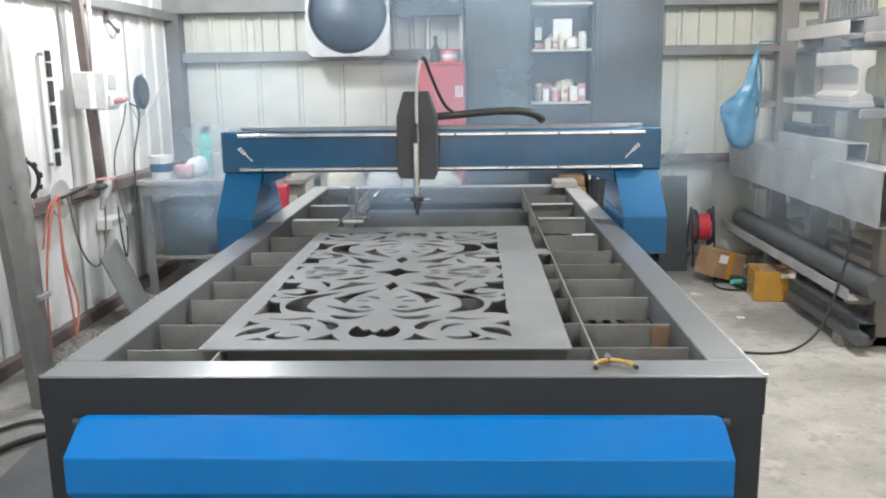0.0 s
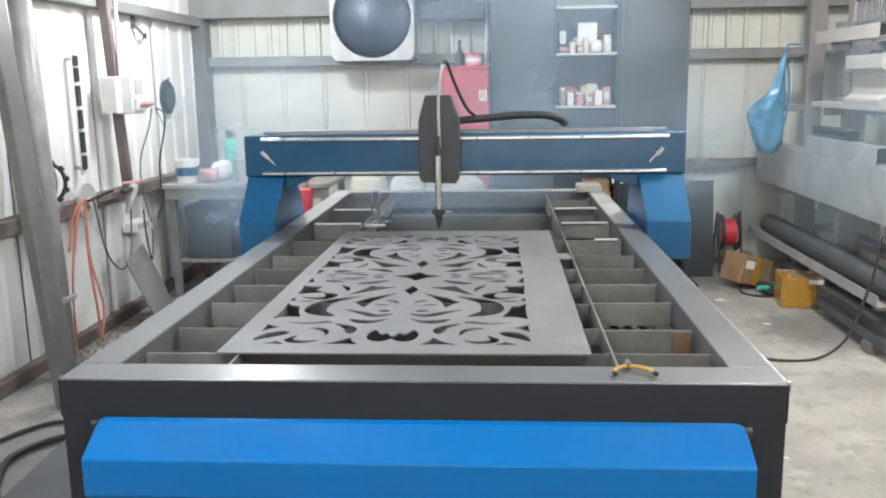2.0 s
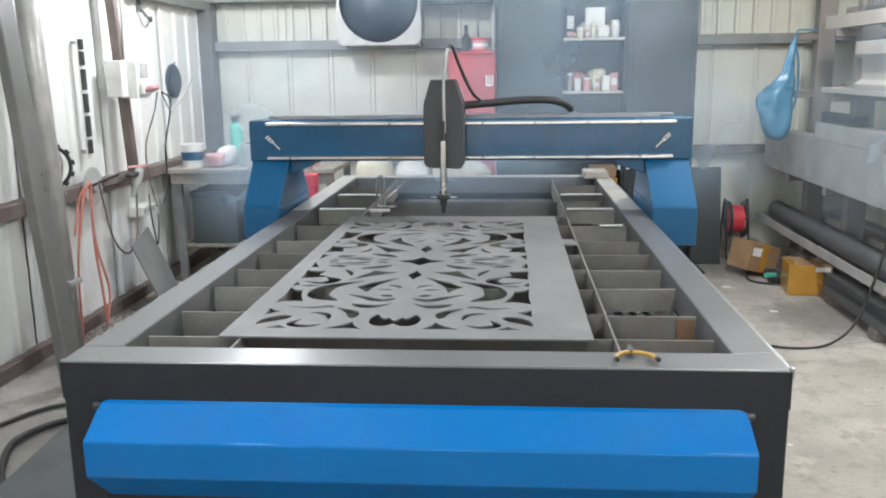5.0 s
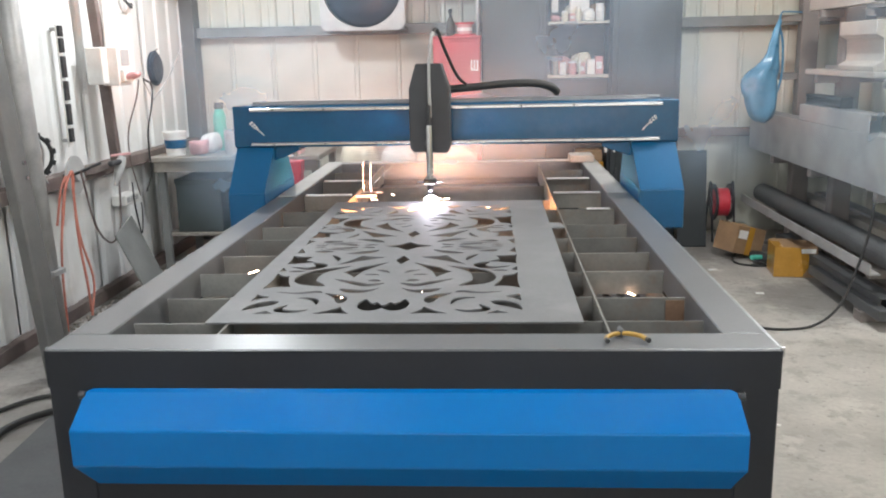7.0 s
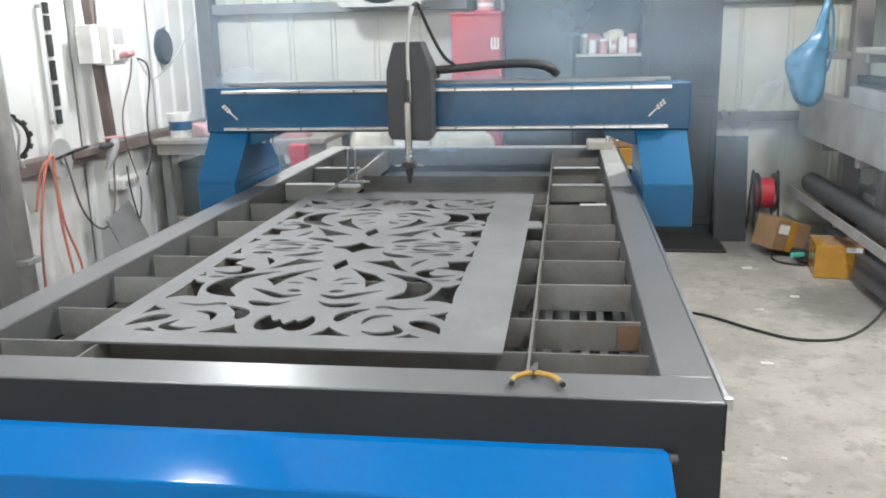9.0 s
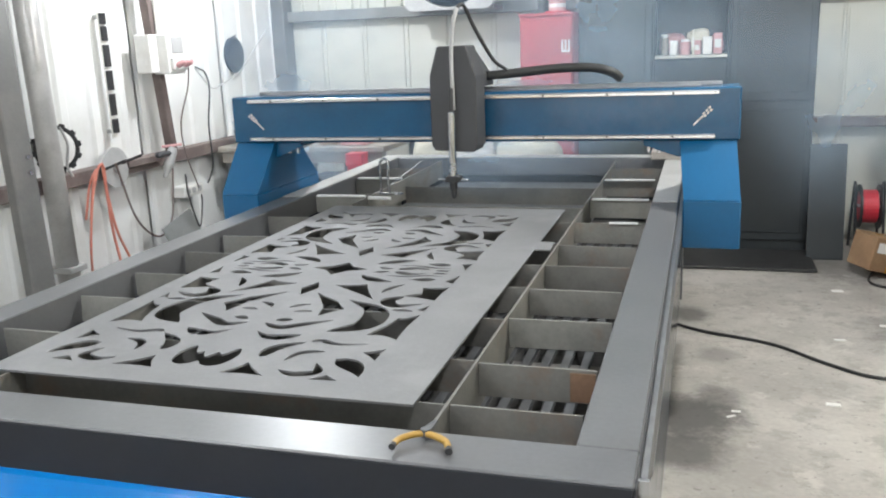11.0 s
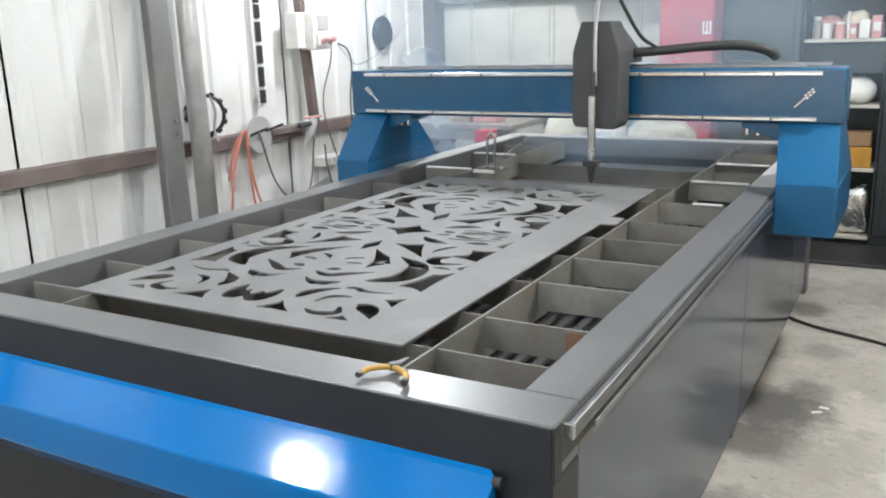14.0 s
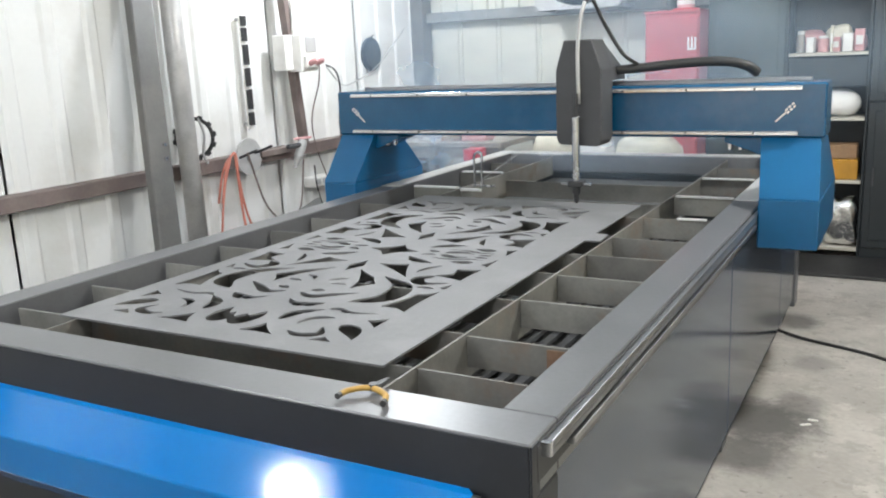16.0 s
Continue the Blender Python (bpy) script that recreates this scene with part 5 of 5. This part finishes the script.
bag = thing("plastic_bag", "knotted blue plastic bag of goods hanging from a hook", "bag", Matrix.Translation((2.19, 4.30, 1.67)))
part("sack", bm, M_BAG, bag, smooth=True)
part("strap", hose([(0.0, 0.0, -0.02), (0.03, 0.05, 0.05), (0.10, 0.12, 0.06), (0.205, 0.16, 0.055)], 0.006, 6), M_BAG, bag)
part("loop", hose([(0.0, 0.0, -0.03), (0.045, 0.04, -0.15), (0.05, 0.03, -0.35), (0.02, 0.0, -0.48)], 0.009, 6), M_BAG, bag)

# reel, boxes and oddments on the floor by the rack
reel = thing("cable_reel", "red cable reel in a black wire stand on the floor", "reel", Matrix.Translation((2.02, 4.92, 0.0)))
part("drum", lathe([(0, -0.05), (0.11, -0.05), (0.11, 0.05), (0, 0.05)], 28, pose(0, 0, 0.30, 0, 90, 0)), M_REDPL, reel)
for s in (-1, 1):
    part("flange", lathe([(0.10, 0), (0.145, 0), (0.145, 0.012), (0.10, 0.012)], 28, pose(s * 0.06, 0, 0.30, 0, 90, 0)), M_BLACK, reel)
    part("stand", hose([(s * 0.085, -0.13, 0.0), (s * 0.085, -0.06, 0.30), (s * 0.085, 0, 0.46), (s * 0.085, 0.06, 0.30), (s * 0.085, 0.13, 0.0)], 0.009, 6), M_BLACK, reel)
part("axle", rod((-0.09, 0, 0.30), (0.09, 0, 0.30), 0.012, 8), M_STEEL, reel)


def carton(name, at, w, d, h, material, label, tape):
    c = thing(name, label, "box", at)
    part("body", box(-w / 2, w / 2, -d / 2, d / 2, 0, h, 0.004), material, c)
    part("tape", box(-0.025, 0.025, -d / 2 - 0.002, d / 2 + 0.002, -0.0005, h + 0.002, 0.001), tape, c)
    part("flap", turned(box(-w / 2, w / 2, -d * 0.26, 0, 0, 0.004), Matrix.Translation((0, d / 2, h + 0.003)) @ pose(0, 0, 0, 12, 0, 0)), material, c)
    part("label", box(-w * 0.42, -w * 0.12, -d / 2 - 0.0015, -d / 2 + 0.001, h * 0.55, h * 0.85), M_WHITEPL, c)
    return c


ob = carton("cardboard_box", Matrix.Translation((1.985, 4.30, 0.033)) @ pose(0, 0, 0, 0, 14, 24), 0.26, 0.22, 0.20, M_CARD, "brown cardboard box tilted on the floor, sealed with tape", M_TAPE)
ob = thing("cardboard_box", "brown cardboard box wrapped in amber packing tape", "box", Matrix.Translation((2.215, 3.80, 0.0)) @ pose(0, 0, 0, 0, 0, -7))
part("body", box(-0.135, 0.135, -0.12, 0.12, 0, 0.205, 0.006), M_CARD, ob)
part("tape_wrap", prism([(-0.137, 0.004), (0.045, 0.004), (0.095, 0.1), (0.06, 0.2), (-0.137, 0.207)], "y", -0.1225, 0.1225, 0.001), M_TAPE, ob, "glossy amber packing tape")
part("flap", turned(box(-0.13, 0.02, -0.10, 0, 0, 0.004), Matrix.Translation((0, 0.12, 0.209)) @ pose(0, 0, 0, 8, 0, 0)), M_CARD, ob)
part("label", box(0.03, 0.12, -0.1235, -0.1205, 0.165, 0.195), M_WHITEPL, ob)
gr = thing("angle_grinder", "black angle grinder with a pale grip lying on the floor", "tool", Matrix.Translation((2.06, 4.06, 0.0)))
part("body", lathe([(0, 0), (0.035, 0), (0.04, 0.05), (0.036, 0.17), (0.028, 0.24), (0, 0.24)], 16, pose(0.0, 0.10, 0.042, 90, 0, 30)), M_BLACK, gr)
part("guard", lathe([(0, 0), (0.075, 0), (0.075, 0.02), (0, 0.02)], 20, pose(0.06, 0.0, 0.02, 0, 0, 0)), M_BLACK, gr)
part("grip", rod((0.05, 0.0, 0.05), (-0.05, -0.05, 0.06), 0.017, 10), M_MINT, gr)
part("cord", hose([(-0.06, 0.19, 0.05), (-0.12, 0.14, 0.03), (-0.14, 0.02, 0.01), (-0.06, -0.08, 0.01), (0.06, -0.10, 0.012)], 0.007, 6), M_RUBBER, gr)

cab1 = hose([(0.80, 3.20, 0.009), (0.98, 3.06, 0.009), (1.30, 2.92, 0.009), (1.52, 2.70, 0.009), (1.70, 2.57, 0.009), (1.92, 2.60, 0.012), (2.08, 2.66, 0.10), (2.17, 2.70, 0.28), (2.235, 2.72, 0.50), (2.255, 2.74, 0.655)], 0.0075, 8)
tagged(part("power_cable", cab1, M_RUBBER, smooth=True), "black power cable lying in a bend across the floor", "cable")
rnd = random.Random(11)
for x, y, w, d in ((1.49, 2.26, 0.055, 0.03), (1.62, 3.05, 0.05, 0.02), (1.10, 2.07, 0.04, 0.012), (1.86, 3.3, 0.05, 0.03), (1.12, 2.12, 0.035, 0.014), (1.72, 3.9, 0.06, 0.04), (1.35, 1.35, 0.02, 0.015)):
    bm = box(-w / 2, w / 2, -d / 2, d / 2, 0.0, 0.004, 0.001)
    turned(bm, Matrix.Translation((x, y, 0.0005)) @ pose(0, 0, 0, 0, 0, rnd.uniform(-40, 40)))
    tagged(part("scrap_chip", bm, M_WHITEPL), "small pale scrap lying on the concrete floor", "scrap", "scraps on the floor")

# ---- on the floor by the table's near left leg ----
tagged(part("supply_cable", hose([(-0.70, 1.30, 0.05), (-1.0, 1.60, 0.014), (-1.55, 1.58, 0.014), (-1.81, 1.60, 0.014), (-1.96, 1.37, 0.014), (-2.05, 1.0, 0.014), (-2.1, 0.3, 0.014)], 0.010, 8), M_RUBBER, smooth=True), "black supply cable running across the floor", "cable")
tagged(part("air_line", hose([(-0.72, 1.28, 0.05), (-1.1, 1.50, 0.022), (-1.5, 1.48, 0.022), (-1.70, 1.40, 0.022), (-1.79, 1.20, 0.022), (-1.70, 0.95, 0.022), (-1.58, 0.72, 0.022), (-1.55, 0.2, 0.022)], 0.015, 10), M_RUBBER, smooth=True), "thick dark air line curved across the floor", "cable")
ps = thing("power_unit", "low black power unit with a steel edged cover on the floor", "machine", Matrix.Translation((-1.22, 0.55, 0.0)))
part("body", box(-0.20, 0.20, -0.30, 0.42, 0.0, 0.17, 0.01), M_BLACK_MATT, ps)
part("cover", turned(box(-0.21, 0.21, -0.20, 0.43, 0, 0.012, 0.002), Matrix.Translation((0, 0, 0.172)) @ pose(0, 0, 0, 3, 0, 0)), M_STOCK_DARK, ps)
part("edge", turned(box(0.19, 0.212, -0.20, 0.43, 0.012, 0.018, 0.001), Matrix.Translation((0, 0, 0.172)) @ pose(0, 0, 0, 3, 0, 0)), M_STEEL, ps)
part("connector", rod((-0.10, -0.33, 0.10), (-0.10, -0.20, 0.10), 0.05, 16), M_BLACK, ps)
part("ring", lathe([(0.035, 0), (0.055, 0), (0.055, 0.02), (0.035, 0.02)], 20, Matrix.Translation((-0.10, -0.34, 0.10)) @ pose(0, 0, 0, 90, 0, 0)), M_WHITEPL, ps)

# ---- lying on the table ----
pl = thing("pliers", "pliers with worn yellow grips lying on the table's front beam", "pliers", Matrix.Translation((0.520, 0.105, 0.8035)) @ Matrix.Scale(0.82, 4))
part("grip", hose([(-0.004, -0.026, 0.010), (-0.024, -0.040, 0.011), (-0.044, -0.062, 0.010), (-0.048, -0.084, 0.009)], 0.0068, 10), M_HANDLE, pl, "worn yellow grip", True)
part("grip", hose([(0.006, -0.026, 0.010), (0.028, -0.036, 0.011), (0.054, -0.052, 0.010), (0.068, -0.080, 0.009)], 0.0072, 10), M_HANDLE, pl, "worn yellow grip", True)
part("grip_end", hose([(-0.048, -0.083, 0.009), (-0.047, -0.096, 0.009)], 0.0072, 10), M_BLACK, pl)
part("grip_end", hose([(0.068, -0.079, 0.009), (0.072, -0.092, 0.009)], 0.0076, 10), M_BLACK, pl)
part("jaw", prism([(-0.007, -0.03), (0.001, -0.03), (0.002, 0.010), (0.006, 0.036), (0.003, 0.037), (-0.006, 0.008)], "z", 0.004, 0.014, 0.001), M_STOCK_DARK, pl)
part("jaw", prism([(0.002, -0.03), (0.010, -0.03), (0.011, 0.008), (0.010, 0.037), (0.007, 0.036), (0.003, 0.010)], "z", 0.004, 0.014, 0.001), M_STOCK_DARK, pl)
part("pivot", rod((0.001, -0.020, 0.002), (0.001, -0.020, 0.019), 0.011, 12), M_STOCK_DARK, pl)
cl = thing("earth_clamp", "bent silver rod clamp standing on a slat", "clamp", Matrix.Translation((-0.465, 2.50, 0.786)))
part("bar", hose([(0.0, 0, 0.0), (0.0, 0, 0.13), (0.008, 0, 0.155), (0.025, 0, 0.162), (0.040, 0, 0.145), (0.036, 0, 0.07), (0.040, 0, 0.0)], 0.0062, 8), M_STEEL, cl, "bent silver rod", True)
part("foot", box(-0.012, 0.105, -0.009, 0.009, -0.004, 0.005, 0.002), M_STEEL, cl)
part("tie", rod((0.036, 0.0, 0.03), (0.15, 0.16, 0.13), 0.0018, 6), M_RAIL, cl)
tagged(part("wood_block", box(0.70, 0.85, 3.50, 3.68, 0.803, 0.85, 0.006), M_STOCK_PALE), "pale block lying on the far end of the table's beam", "block")
for x, y, w, d, t in ((0.63, 1.70, 0.12, 0.12, 5), (0.60, 0.42, 0.10, 0.05, -20), (0.66, 1.18, 0.05, 0.03, 30)):
    bm = box(-w / 2, w / 2, -d / 2, d / 2, 0, 0.004, 0.001)
    turned(bm, Matrix.Translation((x, y, 0.6375)) @ pose(0, 0, 0, 0, 0, t))
    tagged(part("steel_offcut", bm, M_WHITEPL), "small pale steel offcut lying between the slats", "scrap", "offcuts under the slats")

# ---- arc and sparks ----
ARC = Vector((TX, TY, 0.812))
bm = bmesh.new()
bmesh.ops.create_icosphere(bm, subdivisions=3, radius=1)
rnd = random.Random(2)
for v in bm.verts:
    k = 0.025 * (1 + 0.35 * noise.noise(v.co * 3.0))
    v.co = Vector((v.co.x * k * 1.15, v.co.y * k, v.co.z * k))
REST = -0.62                                # the glowing pieces wait in the closed bin under the slag tray
arc = thing("plasma_arc", "blinding white cutting arc at the torch nozzle", "arc")
part("core", turned(bm, Matrix.Translation(ARC)), M_ARC, arc, smooth=True)


def streaks(count, seed, spread, reach, r, down, back):
    """Thin spindle-shaped sparks fanning out from the origin."""
    rn = random.Random(seed)
    verts, faces = [], []
    for i in range(count):
        a = rn.uniform(-spread, spread)
        d = Vector((math.sin(a), math.cos(a) * back, rn.uniform(*down))).normalized()
        s0 = rn.uniform(0.02, reach)
        ln = rn.uniform(0.02, 0.09)
        p, q = d * s0, d * (s0 + ln)
        m = (p + q) / 2
        u = d.cross(Vector((0, 0, 1))).normalized() * r
        w = d.cross(u).normalized() * r
        k = len(verts)
        verts += [p, m + u, m + w, m - u, m - w, q]
        for j in range(4):
            faces += [(k, k + 1 + j, k + 1 + (j + 1) % 4), (k + 5, k + 1 + (j + 1) % 4, k + 1 + j)]
    b2 = bmesh.new()
    vs = [b2.verts.new(v) for v in verts]
    for f3 in faces:
        b2.faces.new([vs[i] for i in f3])
    return b2


jets = []
for i, (spread, reach, down, back) in enumerate(((1.2, 0.55, (-0.32, -0.02), 1), (1.3, 0.35, (-0.5, -0.05), 1), (0.55, 1.5, (-0.04, 0.0), -1))):
    j = tagged(part("spark_spray", streaks(70, 20 + i, spread, reach, 0.0022, down, back), M_SPARK), "spray of orange sparks thrown out under the steel sheet", "sparks", "sparks of the cut")
    j["kind"] = "stuff"
    jets.append(j)
bm = bmesh.new()
bmesh.ops.create_icosphere(bm, subdivisions=2, radius=1)
for v in bm.verts:
    v.co = Vector((v.co.x * 0.05, v.co.y * 0.07, v.co.z * 0.022)) * (1 + 0.3 * noise.noise(v.co * 2.5))
jet_core = tagged(part("cut_flare", bm, M_FLAME, smooth=True), "orange flare of molten metal under the steel sheet", "flare")
sparks = []
for i in range(16):
    bm = lathe([(0, -0.025), (0.0016, 0.0), (0, 0.025)], 6, pose(0, 0, 0, 90, 0, 0))
    sparks.append(tagged(part("spark", bm, M_SPARK), "single glowing spark flying off the cut", "spark", "sparks of the cut"))

# ---- drifting cutting smoke ----
rnd = random.Random(31)
smokes = []
# cutting smoke; the fifth veil, before the rack, is added to brighten it
for x, y, z, w, h in ((0.15, 3.35, 2.05, 1.35, 0.7), (0.75, 3.95, 1.7, 1.3, 0.95), (0.0, 3.30, 0.97, 1.0, 0.22), (0.0, 2.60, 0.92, 0.76, 0.25), (2.0, 2.25, 1.25, 0.55, 0.75), (-1.15, 3.0, 1.35, 0.95, 0.7), (0.1, 2.95, 1.25, 1.6, 0.42), (0.05, 2.80, 1.02, 1.0, 0.26), (-1.45, 3.70, 0.75, 0.62, 0.62), (-1.5, 3.42, 0.75, 0.5, 0.5), (1.55, 3.55, 1.05, 0.6, 0.7)):
    bm = bmesh.new()
    grid = [[bm.verts.new((math.cos(a) * r, 0.5 * noise.noise(Vector((r * math.cos(a) * 1.7, r * math.sin(a) * 1.7, x * 5))) + 0.25 * r * r, math.sin(a) * r))
             for a in [2 * math.pi * i / 32 for i in range(32)]] for r in (0.12, 0.3, 0.5, 0.7, 0.85, 1.0)]
    mid = bm.verts.new((0, 0.5 * noise.noise(Vector((0, 0, x * 5))), 0))
    for i in range(32):
        j = (i + 1) % 32
        bm.faces.new((mid, grid[0][i], grid[0][j]))
        for p, q in zip(grid, grid[1:]):
            bm.faces.new((p[i], q[i], q[j], p[j]))
    ob = tagged(part("smoke_veil", bm, M_SMOKE, smooth=True), "thin bluish cutting smoke drifting over the table", "smoke", "drifting smoke", "stuff")
    ob.scale = (w, 0.3, h)
    smokes.append((ob, x, y, z))


# ---- what moves ----
def motions():
    walk(head, [(0, pose(0, 0, 0)), (9.2, pose(0, 0, 0)), (10.0, pose(0, 0, 0)), (11.5, pose(0.172, 0, 0)), (12.0, pose(0.233, 0, 0)),
                (12.5, pose(0.290, 0, 0)), (12.7, pose(0.294, 0, 0)), (16.0, pose(0.294, 0, 0))])
    dips = [(0, pose(0, 0, 0)), (0.5, pose(0, 0, 0)), (1.0, pose(0, 0, -0.017)), (1.5, pose(0, 0, -0.027)), (2.0, pose(0, 0, -0.041)),
                 (7.5, pose(0, 0, -0.041)), (8.0, pose(0, 0, -0.033)), (8.5, pose(0, 0, -0.023)), (9.0, pose(0, 0, -0.011)), (10.0, pose(0, 0, -0.005)),
                 (11.5, pose(0, 0, -0.02)), (13.0, pose(0, 0, -0.022)), (14.0, pose(0, 0, -0.045)), (15.0, pose(0, 0, -0.058)), (16.0, pose(0, 0, -0.058))]
    for piece in torch:
        walk(piece, dips)

    # arc: lit between 5.4 and 7.6 s
    on, off = 5.4, 7.57
    wait, lit = pose(0, 0, REST), pose(0, 0, 0)
    rows = [(0, wait), (on, wait), (on + 0.1, lit)]
    rows += [(t / 10, pose(rnd.uniform(-0.004, 0.004), rnd.uniform(-0.003, 0.003), rnd.uniform(-0.003, 0.003))) for t in range(57, 75, 2)]
    walk(arc, rows + [(off - 0.07, lit), (off + 0.03, wait), (16, wait)])
    under = ARC + Vector((0, 0.03, -0.085))
    for i, j in enumerate(jets + [jet_core]):
        low_pose = Matrix.Translation((under.x, under.y, 0.25))
        rows = [(0, low_pose), (on, low_pose)]
        for t in range(55, 76):
            rows.append((t / 10, Matrix.Translation(under) @ pose(0, 0, 0, rnd.uniform(-4, 4), rnd.uniform(-6, 6), rnd.uniform(-22, 22))))
        walk(j, rows + [(7.70, low_pose), (16, low_pose)])
    # smoke drifts slowly; the high veils are drawn off to the fan towards the end
    for i, (ob, x, y, z) in enumerate(smokes):
        keep = tuple(ob.scale)
        away = -0.7 if z > 1.5 else 0.2
        walk(ob, [(0, pose(x - 0.12, y, z - 0.02)), (5, pose(x - 0.02, y, z + 0.01, 0, 3, 0)), (8, pose(x + 0.06, y, z + 0.03, 0, -2, 0)),
                  (12, pose(x + 0.5 * away, y, z + 0.15 * abs(away))), (16, pose(x + away, y, z + 0.4 * abs(away)))])
        ob.scale = keep
    # single sparks, thrown out again and again while the arc burns
    for i, s in enumerate(sparks):
        hidden = Matrix.Translation((TX, TY, 0.24))
        rows, t = [(0, hidden), (on, hidden)], on + 0.1 + (i % 8) * 0.05
        while t < 7.35:
            a, v = rnd.uniform(-1.9, 1.9), rnd.uniform(1.2, 2.6)
            ux, uy, uz = v * math.sin(a), v * math.cos(a), rnd.uniform(0.2, 1.0)
            turn = pose(0, 0, 0, 0, 0, -math.degrees(a))
            for k in range(4):
                q = k * 0.1
                rows.append((t + q, Matrix.Translation(ARC + Vector((ux * q, uy * q, 0.005 + uz * q - 4.9 * q * q))) @ turn))
            rows.append((t + 0.35, hidden))
            t += 0.45 + rnd.uniform(0, 0.1)
        walk(s, rows + [(7.8, hidden), (16, hidden)])


motions()
